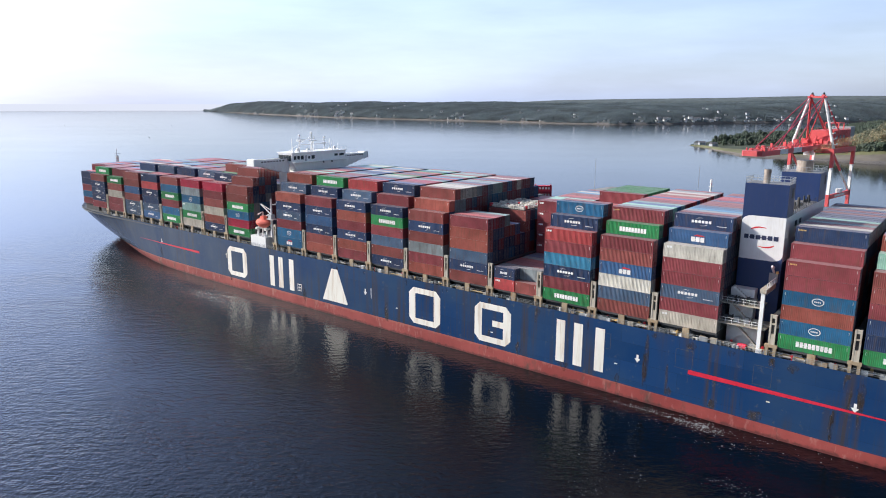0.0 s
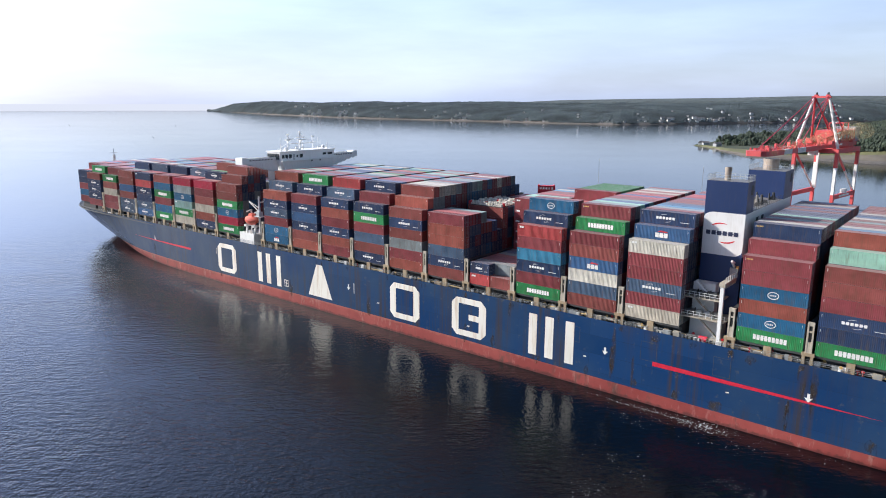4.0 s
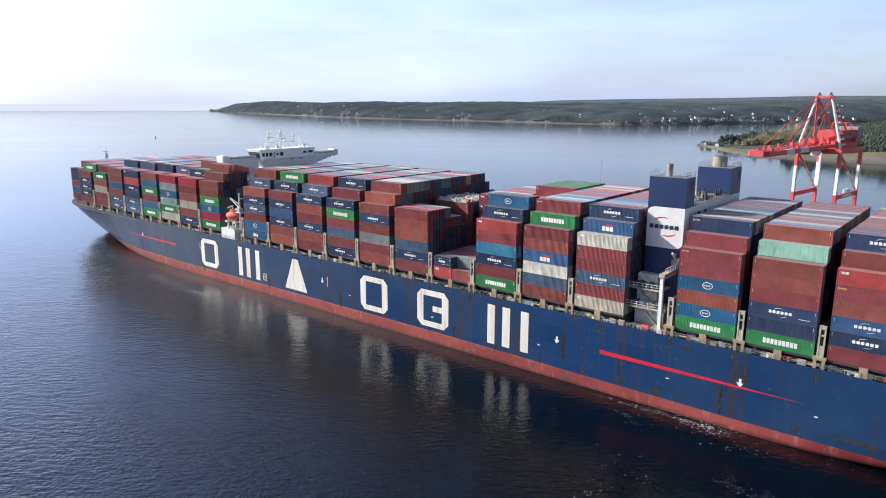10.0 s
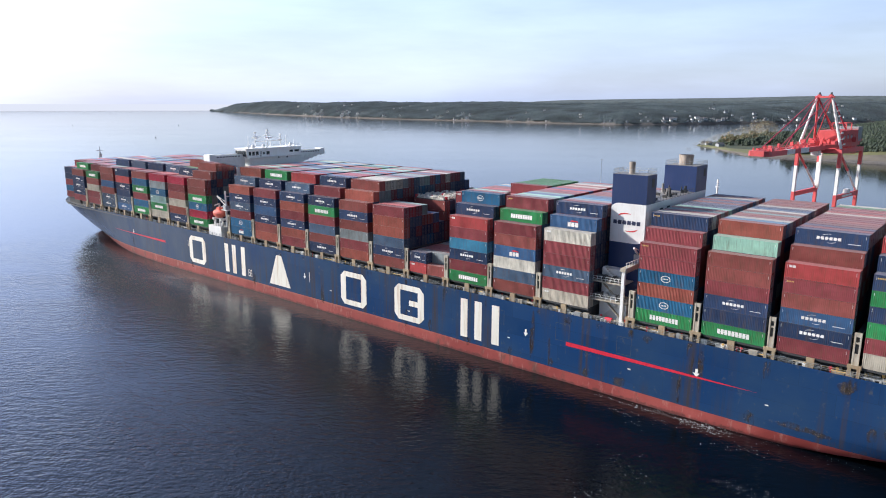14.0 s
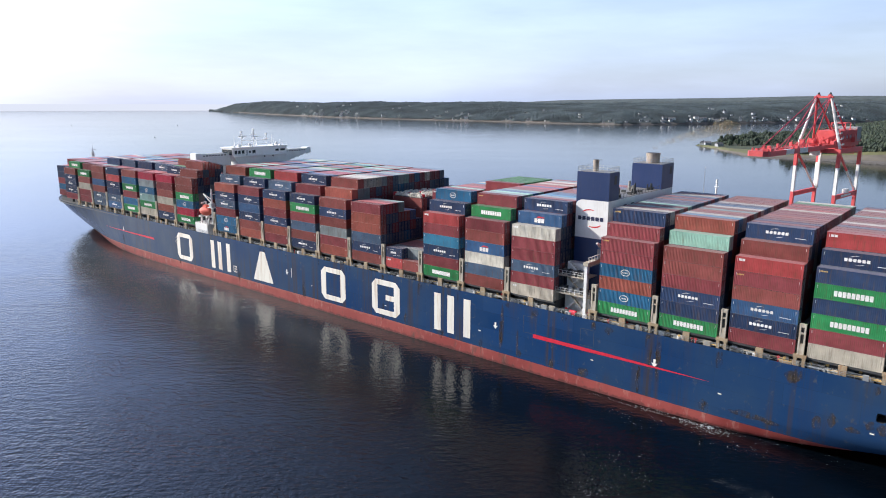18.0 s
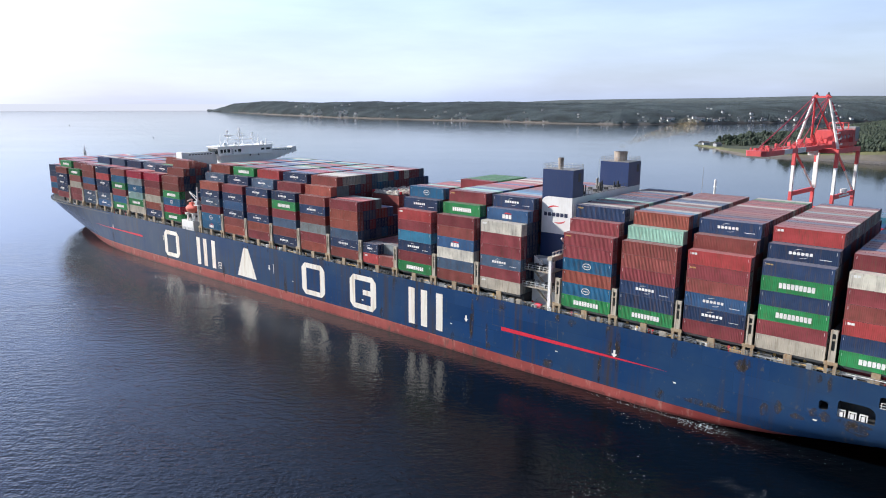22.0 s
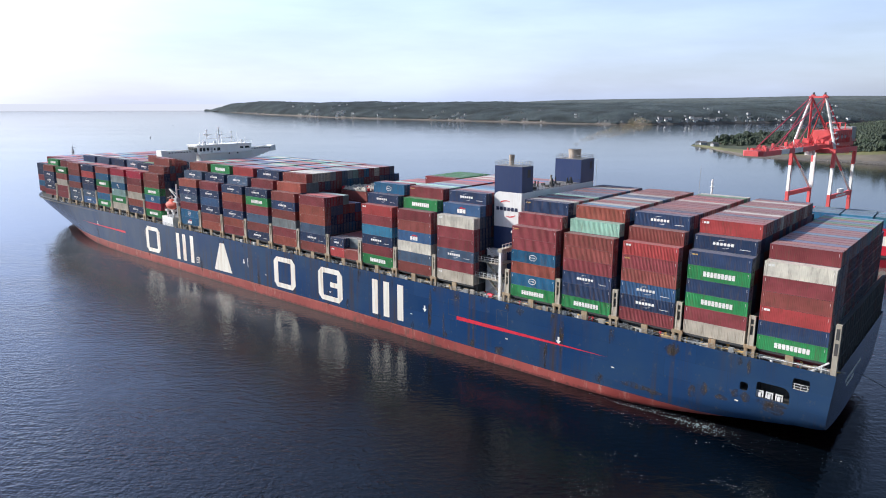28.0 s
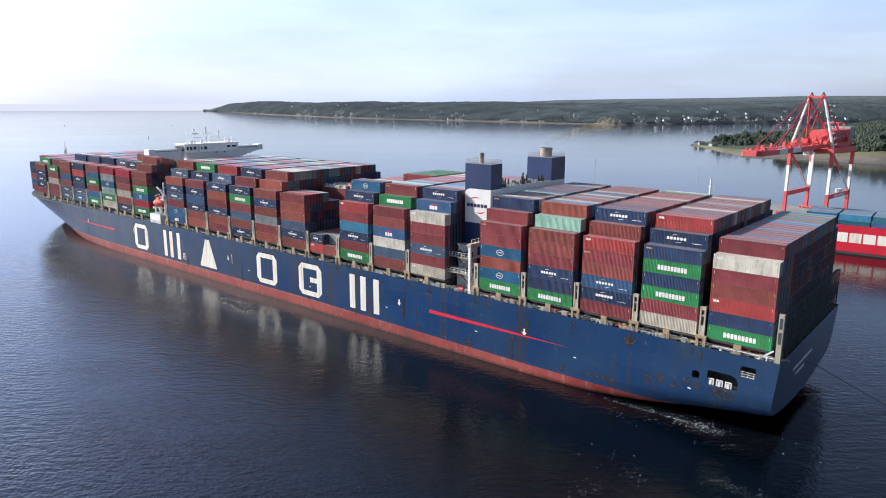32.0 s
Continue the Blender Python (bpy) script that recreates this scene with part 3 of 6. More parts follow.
part("stripe", s, STRIPE_RED, ship, "tapering red stripe")
for x, z in ((58.1, 10.4), (100, 9.8), (184.5, 10.0), (298.5, 10.6)):
    hull_plate("tug_mark", [(x + 0.25, z + 0.9), (x - 0.25, z + 0.9), (x - 0.25, z), (x - 0.7, z), (x, z - 0.9), (x + 0.7, z), (x + 0.25, z)], WHITE, "small white arrow mark")

RUST, n, l, b = material("thin_rust_stain")
l.new(mix_node(n, l, noise_node(n, l, 1.2, 5.0).outputs["Fac"], (0.036, 0.028, 0.023), (0.10, 0.075, 0.052)), b.inputs["Base Color"])
l.new(ramp_node(n, l, noise_node(n, l, 1.1, 6.0, 0.75, (1, 1, 0.35)).outputs["Fac"], 0.40, 0.66, 0.0, 0.8), b.inputs["Alpha"])
b.inputs["Roughness"].default_value = 0.85
q = random.Random(61)


def stain(x, z, w, h, label=""):
    """A ragged patch of rust and scuffed paint, w along the hull and h high, hanging below z."""
    out = [(x + w * 0.5 * math.cos(a) * q.uniform(0.6, 1.1), z - h * 0.5 + h * 0.5 * math.sin(a) * q.uniform(0.7, 1.05)) for a in np.linspace(0, 5.85, 15)]
    return hull_plate("rust_stain", out, RUST, label, 0.02)


for x, z, w, h in ((46.6, 5.2, 1.3, 3.4), (38.5, 5.4, 9.5, 1.6), (34, 4.7, 4, 1.0), (26.2, 8.2, 2.4, 2.8), (23.9, 9.6, 1.6, 3.2), (20.4, 7.8, 3.0, 1.3), (17.8, 9.9, 1.6, 2.2), (11.2, 9.2, 6.2, 1.5),
                   (61.5, 9.2, 0.8, 7.2), (57.3, 14.6, 1.5, 9.0), (59.3, 15.2, 1.0, 6.0), (98.3, 14.2, 1.2, 11.0), (93.3, 11.0, 0.7, 8.5), (83.5, 5.0, 1.8, 2.6), (118, 4.8, 2.0, 2.6), (31.2, 16.2, 3.0, 3.2),
                   (140, 8.5, 1.4, 6.0), (176, 9.0, 2.0, 7.0), (212, 8.0, 2.2, 6.0), (252, 10.0, 2.4, 8.0), (300, 9.0, 2.0, 6.0)):
    stain(x, z, w, h)
for x, z, w, h in ((98.1, 16.3, 1.6, 12.6), (98.4, 12.0, 1.1, 8.5), (61.4, 9.4, 0.8, 7.2), (61.6, 8.6, 1.0, 6.0), (75.0, 5.0, 3.6, 2.4), (104.5, 5.2, 1.2, 2.6), (92.6, 5.2, 1.2, 2.2), (57.4, 16.0, 1.6, 5.5), (47.4, 5.6, 1.8, 3.0),
                   (88.5, 16.4, 2.2, 2.0), (80.5, 16.5, 1.6, 1.6), (69.0, 16.4, 2.4, 2.2), (118.5, 5.0, 3.4, 1.8), (131.0, 7.0, 1.6, 4.0), (10.5, 8.9, 5.0, 2.6), (15.9, 9.7, 2.0, 2.4)):
    stain(x, z, w, h)
for x in (16.1, 30.5, 44.8, 59.2, 73.5, 97.3, 111.7, 126.0, 140.3, 154.6, 169.0, 183.4, 197.8):
    for k in range(q.choice((1, 2, 2, 3))):
        stain(x + q.uniform(-1.4, 1.4), 16.6, q.uniform(0.4, 1.3), q.uniform(1.2, 4.5))
for x in (17.4, 44.1, 72.8, 105.0, 139.0, 172.0):
    hull_plate("hull_tick", [(x - 0.35, 7.3), (x + 0.35, 7.3), (x + 0.35, 7.55), (x - 0.35, 7.55)], HULL_WHITE, "", 0.03)
# load line frame and draught marks
for x0, x1, z0, z1 in ((213.4, 215.4, 7.1, 7.3), (213.4, 215.4, 5.0, 5.2), (213.4, 213.6, 5.2, 7.1), (215.2, 215.4, 5.2, 7.1), (213.6, 215.2, 6.1, 6.25), (214.3, 214.5, 5.2, 7.1)):
    hull_plate("load_line", [(x0, z0), (x1, z0), (x1, z1), (x0, z1)], HULL_WHITE, "", 0.03)
for k in range(5):
    hull_plate("draught_mark", [(254.0, 10.4 + k * 0.45), (254.4, 10.4 + k * 0.45), (254.4, 10.65 + k * 0.45), (254.0, 10.65 + k * 0.45)], HULL_WHITE, "", 0.03)
hull_plate("drain_streak", [(182.0, 8.4), (182.25, 8.4), (182.3, 11.6), (181.95, 11.6)], LIGHT_GREY, "pale drain streak", 0.025)
# outlines of the closed side doors
for x, z, w, h in ((88.0, 14.2, 3.6, 4.2), (72.6, 14.4, 3.4, 4.0), (106.5, 14.0, 3.0, 3.6)):
    for x0, x1, z0, z1 in ((x, x + w, z, z + 0.07), (x, x + w, z - h, z - h + 0.07), (x, x + 0.07, z - h, z), (x + w, x + w + 0.07, z - h, z)):
        hull_plate("side_door_seam", [(x0, z0), (x1, z0), (x1, z1), (x0, z1)], DARK, "", 0.02)

# ---- bays of containers ----
ROWS, PITCH, TIER, LONG, WIDE = 20, 2.54, 2.9, 12.19, 2.438
BAY_X = {1: 15.0, 2: 29.4, 3: 43.7, 4: 58.1, 5: 72.4, 6: 96.2, 7: 110.6, 8: 124.9, 9: 139.2, 10: 153.5, 11: 167.9, 12: 182.3, 13: 196.7, 14: 211.1, 15: 225.6,
         16: 253.1, 17: 267.6, 18: 282.1, 19: 296.7, 20: 311.3, 21: 325.6, 22: 340.1, 23: 355.0, 24: 369.5}
# port columns from the hatch up, then the stepped columns behind them; small letters pick the marking
COLUMNS = {
    1: "Ge N Rs B M Ws|M", 2: "E M Ge N Ge Ny|Nc|Rs", 3: "M Nc Pc B My Rs|B|Nc", 4: "Ge N Nc M B B|T|O", 5: "Ge Ud O Ud M My|M|Ny",
    6: "Es M Sc M M Ws|Pa|Nc", 7: "B S W Pa B M|Ge|My", 8: "Ge M Nc L M Rs|Nc|Ud", 10: "B Nc S O O M", 11: "O M Y B Nc B|O|B",
    12: "Nc B S M Ge Nc|M|Nc", 13: "M O Nc M O Nc|Sc|R", 14: "O B Nc P Nc M|Nc|Ge", 15: "Ua Ud M Sc Nc O|Sc|O",
    16: "Ge K Ud Ge B B|B|B", 17: "Nc O E B M K||Nc||B", 18: "E Ge Cs Ud Y K|||Sc", 19: "Ge U M Ge U B|||N", 20: "Pc Sc N Nc R Ns|||S", 21: "Sc Sc B P B B|||N",
    22: "M M E B Ge|M", 23: "M Nc Nc Nc B|Ge", 24: "M U M N N",
}


def base(bay):
    return 18.75 if bay < 6 else 18.95 if bay < 16 else 19.1


def tiers(bay, r):
    """How many containers stand on row r of a bay; row 0 is the port side."""
    out = min(r, ROWS - 1 - r)
    if bay == 9:
        return 0 if r == 0 else 2 if r < 8 else 7
    if bay == 10:
        return (6, 6, 6, 6, 5, 5, 4, 6, 6, 6, 6, 6, 6, 5, 5, 6, 6, 6, 6, 5)[r]
    if bay == 1:
        return 6 if out == 0 else 7
    if bay == 8:
        return 6 if r == 0 else 7 if r == 1 else 8 if r < 4 or 10 < r < 18 else 7
    if bay == 16:
        return 6 if out == 0 else 7 if out == 1 else 8 if r < 5 else 6
    if bay == 17:
        return 6 if out < 2 else 7 if out < 4 else 8
    if bay in (18, 19, 20, 21):
        return 6 if out < 3 else 7
    if bay in (22, 23):
        return 5 if out < 1 else 6
    if bay == 24:
        return 0 if out < 1 else 5 if out < 3 else 6
    return 6 if out == 0 else 7 if out == 1 else 8


def row_y(r):
    return 25.4 - WIDE / 2 - PITCH * r


def corrugated(shape, x0, x1, y, z0, z1, out, waves):
    """A panel with trapezoid waves, in the plane y, facing the side out."""
    step, d = (x1 - x0) / waves, 0.036 * out
    xs, ys = [], []
    for i in range(waves):
        a = x0 + i * step
        xs += [a, a + step * 0.25, a + step * 0.5, a + step * 0.75]
        ys += [y, y, y - d, y - d]
    xs.append(x1), ys.append(y)
    shape.add([(a, b, z) for z in (z0, z1) for a, b in zip(xs, ys)], [(i, i + 1, len(xs) + i + 1, len(xs) + i) for i in range(len(xs) - 1)])


def container_mesh(key, length):
    """A steel box: corner posts, rails, waved side panels, ribbed roof, front wall."""
    s, h, x, y, p = Shape(), TIER - 0.02, length / 2, WIDE / 2, 0.13
    for sx in (-1, 1):
        for sy in (-1, 1):
            s.box(*sorted((sx * x, sx * (x - 0.16))), *sorted((sy * y, sy * (y - 0.16))), 0, h)
            for z in (0, h - 0.12):
                s.box(*sorted((sx * (x + 0.006), sx * (x - 0.18))), *sorted((sy * (y + 0.006), sy * (y - 0.17))), z, z + 0.12)
    for sy in (-1, 1):
        for z, q in ((0.02, 0.16), (h - 0.14, 0.12)):
            s.box(-x + 0.1, x - 0.1, *sorted((sy * (y - 0.004), sy * (y - 0.1))), z, z + q)
        corrugated(s, -x + 0.15, x - 0.15, sy * (y - 0.012), 0.17, h - 0.13, sy, 38 if length > 8 else 19)
    for sx in (-1, 1):
        for z in (0.02, h - 0.14):
            s.box(*sorted((sx * (x - 0.004), sx * (x - 0.12))), -y + 0.1, y - 0.1, z, z + 0.12)
    s.box(x - 0.09, x - 0.05, -y + 0.12, y - 0.12, 0.1, h - 0.1)
    s.box(-x + 0.08, -x + 0.13, -y + 0.12, y - 0.12, 0.1, h - 0.1)
    s.box(-x + 0.1, x - 0.1, -y + 0.08, y - 0.08, h - 0.09, h - 0.05)
    k = 20 if length > 8 else 10
    for i in range(k):
        c = -x + 0.4 + (2 * x - 0.8) * i / (k - 1)
        s.box(c - 0.14, c + 0.14, -y + 0.12, y - 0.12, h - 0.06, h - 0.02)
    return s.mesh("container", PAINT[key])


def door_mesh(key, side):
    s, h = Shape(), TIER - 0.02
    a, c = (0.03, WIDE / 2 - 0.14) if side > 0 else (-WIDE / 2 + 0.14, -0.03)
    s.box(0.0, 0.06, a, c, 0.16, h - 0.16)
    return s.mesh("door", PAINT[key])


def rod_mesh(v):
    h = TIER - 0.02
    return Shape().tube((-0.03, v, 0.1), (-0.03, v, h - 0.1), 0.03, k=6).box(-0.06, 0.02, v - 0.18, v + 0.04, 1.0, 1.08).mesh("lock_rod", GREY_STEEL)


MESHES = {}


def cached(make, *key):
    if (make, *key) not in MESHES:
        MESHES[(make, *key)] = make(*key)
    return MESHES[(make, *key)]


def blocks(s, x0, x1, z0, z1, count, y, gap=0.18, mat=0):
    """A plain bar cut into blocks, forward to aft, on the port face; a thin band holds them together."""
    w = (x0 - x1) / count
    top, low = [], []
    for i in range(count):
        a, c = x0 - w * i, x0 - w * (i + 1) + w * gap
        top += [(a, z1), (c, z1)]
        low += [(a, z0), (c, z0)]
        if i < count - 1:
            m = z0 + (z1 - z0) * 0.42
            top += [(c, m + (z1 - z0) * 0.12), (c - w * gap, m + (z1 - z0) * 0.12)]
            low += [(c, m), (c - w * gap, m)]
    k = len(top)
    s.add([(u, y + 0.02, v) for u, v in top + low], [(i, i + 1, k + i + 1, k + i) for i in range(k - 1) if abs(top[i][0] - top[i + 1][0]) > 1e-6], mat)


def arc(s, cx, cz, r, a0, a1, thick, y, mat=0, flat=0.35):
    k = 10
    p = []
    for i in range(k + 1):
        a = radians(a0 + (a1 - a0) * i / k)
        w = thick * (0.25 + 0.75 * math.sin(math.pi * i / k))
        p.append(((cx + (r + w) * math.cos(a), y, cz + (r + w) * math.sin(a) * flat), (cx + r * math.cos(a), y, cz + r * math.sin(a) * flat)))
    for i in range(k):
        s.add([p[i][0], p[i + 1][0], p[i + 1][1], p[i][1]], [(0, 1, 2, 3)], mat)


def marking_mesh(kind, piece, length):
    s, y, x = Shape(), WIDE / 2 + 0.004, length / 2
    k, mat = length / LONG, WHITE
    if kind == "e":
        blocks(s, 2.9 * k, -3.4 * k, 0.84, 1.88, 9, y, 0.22)
    elif kind == "c" and piece == "marking":
        blocks(s, 2.4 * k, -1.9 * k, 1.22, 1.8, 6, y, 0.3)
    elif kind == "c" and piece == "upper_arc":
        arc(s, 0.3 * k, 1.55, 1.5, 40, 100, 0.16, y + 0.02, flat=0.5)
    elif kind == "c" and piece == "lower_arc":
        arc(s, 0.3 * k, 1.45, 1.5, 220, 280, 0.16, y + 0.02, flat=0.5)
    elif kind == "c":
        blocks(s, -2.9 * k, -4.9 * k, 0.8, 0.92, 9, y)
    elif kind == "a" and piece == "marking":
        blocks(s, 1.35, -1.5, 0.55, 1.55, 3, y, 0.16)
    elif kind == "a":
        mat = MARK_RED
        s.prism([(0.9, 1.75), (0.2, 2.1), (-1.3, 1.9), (-1.3, 1.7)], "y", y, y + 0.02)
    elif kind == "d" and piece == "emblem":
        p = [(1.05 * math.cos(radians(a)), 1.45 + 0.74 * math.sin(radians(a))) for a in range(0, 360, 20)]
        q = [(0.90 * math.cos(radians(a)), 1.45 + 0.60 * math.sin(radians(a))) for a in range(0, 360, 20)]
        c = len(p)
        s.add([(u, y + 0.02, v) for u, v in p + q], [(i, (i + 1) % c, c + (i + 1) % c, c + i) for i in range(c)])
    elif kind == "d":
        blocks(s, 0.66, -0.66, 1.3, 1.6, 4, y, 0.4)
    elif kind == "s":
        blocks(s, x - 0.7, x - 1.9, 2.0, 2.45, 2, y, 0.15)
    else:
        mat = MARK_YELLOW
        blocks(s, x - 0.6, x - 1.9, 2.08, 2.36, 5, y, 0.35)
    return s.mesh(piece, mat)


def code_mesh(length, end):
    """A small unreadable code at one end of the side."""
    s, y, x = Shape(), WIDE / 2 + 0.004, length / 2
    if end > 0:
        s.box(x - 0.46, x - 0.41, y, y + 0.02, 1.9, 2.5)
    else:
        s.box(-x + 0.43, -x + 0.48, y, y + 0.02, 1.9, 2.5)
    return s.mesh("code", WHITE)


MARK_PIECES = {"e": ("marking",), "c": ("marking", "upper_arc", "lower_arc", "small_bar"), "a": ("marking", "red_bar"), "d": ("emblem", "marking"), "s": ("corner_mark",), "y": ("corner_mark",)}
MARK_WORDS = {"e": "a row of white blocks", "c": "white blocks between two arcs", "a": "white blocks below a red bar", "d": "a white oval emblem", "s": "a small corner mark", "y": "a small yellow mark"}


def container(key, mark, x, y, z, length=LONG, doors=True):
    name = PAINTS[key][0]
    label = f"{name} corrugated steel container" + (f" with {MARK_WORDS[mark]}" if mark else " stacked on the ship's deck")
    ob = thing("shipping_container", label, "shipping container", "containers stacked on the ship", data=cached(container_mesh, key, length))
    if doors:
        for side in (1, -1):
            d = part("door", cached(door_mesh, key, side), None, ob)
            d.location = (-length / 2 + 0.02, 0, 0)
            for u in (0.32, 0.8):
                part("lock_rod", cached(rod_mesh, side * u), None, d)
    if mark:
        for piece in MARK_PIECES[mark]:
            part(piece, cached(marking_mesh, mark, piece, length), None, ob, "red bar" if piece == "red_bar" else "")
    for end in (1, -1):
        part("code", cached(code_mesh, length, end), None, ob)
    return afloat(ob, pose(x, y, z))


def door_box(s, x, y, z, h):
    """A plain container whose two door leaves lie back between the posts."""
    ys, zs, k = (-1.219, -1.06, -0.05, 0.05, 1.06, 1.219), (0, 0.17, h - 0.17, h), len(s.v)
    a = x - LONG / 2
    s.v += [(a, y + p, z + q) for q in zs for p in ys]
    s.v += [(x + LONG / 2, y + p, z + q) for q in (0, h) for p in (-1.219, 1.219)]
    faces = []
    for j in range(3):
        for i in range(5):
            q = [j * 6 + i, j * 6 + i + 1, (j + 1) * 6 + i + 1, (j + 1) * 6 + i]
            if j == 1 and i in (1, 3):
                back = len(s.v) - k
                s.v += [(a + 0.09, s.v[k + c][1], s.v[k + c][2]) for c in q]
                faces += [(back, back + 1, back + 2, back + 3)] + [(q[c], q[(c + 1) % 4], back + (c + 1) % 4, back + c) for c in range(4)]
            else:
                faces.append(tuple(q))
    faces += [(24, 25, 27, 26), (0, 1, 2, 3, 4, 5, 25, 24), (18, 26, 27, 23, 22, 21, 20, 19), (0, 24, 26, 18, 12, 6), (5, 11, 17, 23, 27, 25)]
    s.f += [tuple(k + c for c in q) for q in faces]
    s.m += [0] * len(faces)


def door_gear(s, x, y, z, h):
    """Lock rods, hinges and handles on the aft doors of a plain container."""
    a = x - LONG / 2 + 0.03
    for v in (-0.86, -0.34, 0.34, 0.86):
        s.box(a - 0.02, a + 0.05, y + v - 0.035, y + v + 0.035, z + 0.08, z + h - 0.08, 1)
        s.box(a - 0.03, a + 0.05, y + v - 0.2, y + v + 0.05, z + 1.0, z + 1.1, 1)
    s.box(a + 0.02, a + 0.05, y + 0.45, y + 0.78, z + 2.1, z + 2.35, 1)


TOPS = "MMMBBBBOOMBNPYUWEMBSRLTCWSPG"
luck = random.Random(7)
REST, LID = Shape(), Shape()
for bay, fx in BAY_X.items():
    cx = fx - LONG / 2
    cols = [c.split() for c in COLUMNS.get(bay, "").split("|")]
    for r in range(ROWS):
        count = tiers(bay, r)
        first = 1 if bay == 24 else 0
        for t in range(count):
            port = t >= (tiers(bay, r - 1) if r > first else 0)
            top = t == count - 1
            key, mark = luck.choice(TOPS), ""
            if not top or bay == 10:
                key = "NSNMNYNSMBBM"[luck.randrange(12)]
            if port and bay in COLUMNS:
                c = r - first
                word = ""
                if c == 0 and t < len(cols[0]):
                    word = cols[0][t]
                elif 0 < c < len(cols) and cols[c] and t == count - 1:
                    word = cols[c][0]
                if word:
                    key, mark = word[0], word[1:]
            if bay == 9:
                key, mark = ("Y", "") if r < 8 else ("M", "s" if port else "")
            if bay == 8 and r > 10 and t == 7:
                key = "M" if r == 11 else "G"
            x, y, z = cx, row_y(r), base(bay) + TIER * t
            near = port or (bay == 8 and r > 10 and t == 7) or (top and bay <= 5 and r < 18) or (bay == 1 and r < 4 and t > 1)
            if near:
                container(key, mark, x, y, z, doors=bay in (1, 6, 10, 16) or bay < 9)
            else:
                h = TIER - 0.02
                if top or bay in (1, 6, 10, 11, 16, 17):
                    door_box(LID if top else REST, x, y, z, h)
                    if bay in (1, 6, 16) or t >= tiers(bay - 1, r):
                        door_gear(LID if top else REST, x, y, z, h)
                else:
                    REST.box(x - LONG / 2, x + LONG / 2, y - WIDE / 2, y + WIDE / 2, z, z + h)
for key, mark, x, t in (("R", "s", 136.1, 0), ("N", "c", 136.1, 1), ("B", "", 129.8, 0)):
    container(key, mark, x, row_y(0), base(9) + TIER * t, 6.058)

def mixed_paint(name, keys, shade, fade_lit, roof=1.0):
    """One colour for each box, by chance, with grime, faded roofs, and light and shade put into the paint."""
    m, n, l, b = material(name)
    g = n.new("ShaderNodeNewGeometry")
    cr = n.new("ShaderNodeValToRGB")
    cr.color_ramp.interpolation = "CONSTANT"
    while len(cr.color_ramp.elements) < len(keys):
        cr.color_ramp.elements.new(0.5)
    for i, e in enumerate(cr.color_ramp.elements):
        e.position = i / len(keys)
        # every colour darkened in place of the shade on the box ends
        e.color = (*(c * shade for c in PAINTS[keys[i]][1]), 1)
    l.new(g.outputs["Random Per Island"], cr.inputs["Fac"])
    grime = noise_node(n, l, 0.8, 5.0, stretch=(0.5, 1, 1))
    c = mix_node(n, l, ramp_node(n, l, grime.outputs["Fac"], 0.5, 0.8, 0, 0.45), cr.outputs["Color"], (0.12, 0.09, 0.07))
    # up-facing colour brightened again, standing in for light on the roofs
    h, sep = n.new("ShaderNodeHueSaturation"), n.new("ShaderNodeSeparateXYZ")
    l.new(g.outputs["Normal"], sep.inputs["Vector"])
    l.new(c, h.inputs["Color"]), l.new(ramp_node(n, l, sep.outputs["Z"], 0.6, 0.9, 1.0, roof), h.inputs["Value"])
    l.new(faded_lit(n, l, h.outputs["Color"], fade_lit), b.inputs["Base Color"])
    b.inputs["Specular IOR Level"].default_value = 0.15
    b.inputs["Roughness"].default_value = 0.5
    return m


# darker copy of the rod steel: shade on the box ends put into its colour
SHADED_ROD_STEEL = weathered("shaded_rod_steel", (0.15, 0.15, 0.16), 0.5, amount=0.4)
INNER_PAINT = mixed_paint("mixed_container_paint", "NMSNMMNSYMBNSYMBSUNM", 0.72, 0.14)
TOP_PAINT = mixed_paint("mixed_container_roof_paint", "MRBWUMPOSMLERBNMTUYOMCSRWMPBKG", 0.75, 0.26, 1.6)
afloat(thing("stacked_containers", "mixed maroon, brown and blue shipping containers packed in the inner rows", "shipping containers", kind="stuff", data=REST.mesh("stacked_containers", INNER_PAINT, SHADED_ROD_STEEL)), pose(0, 0, 0))
afloat(thing("top_containers", "maroon, red, blue and white shipping containers in the top tier", "shipping containers", kind="stuff", data=LID.mesh("top_containers", TOP_PAINT, SHADED_ROD_STEEL)), pose(0, 0, 0))

# ---- hatches, lashing bridges and rails ----
def rail_post_mesh():
    return Shape().box(0, 0.07, 0, 0.07, 0, 1.55).mesh("rail_post", GREY_STEEL)



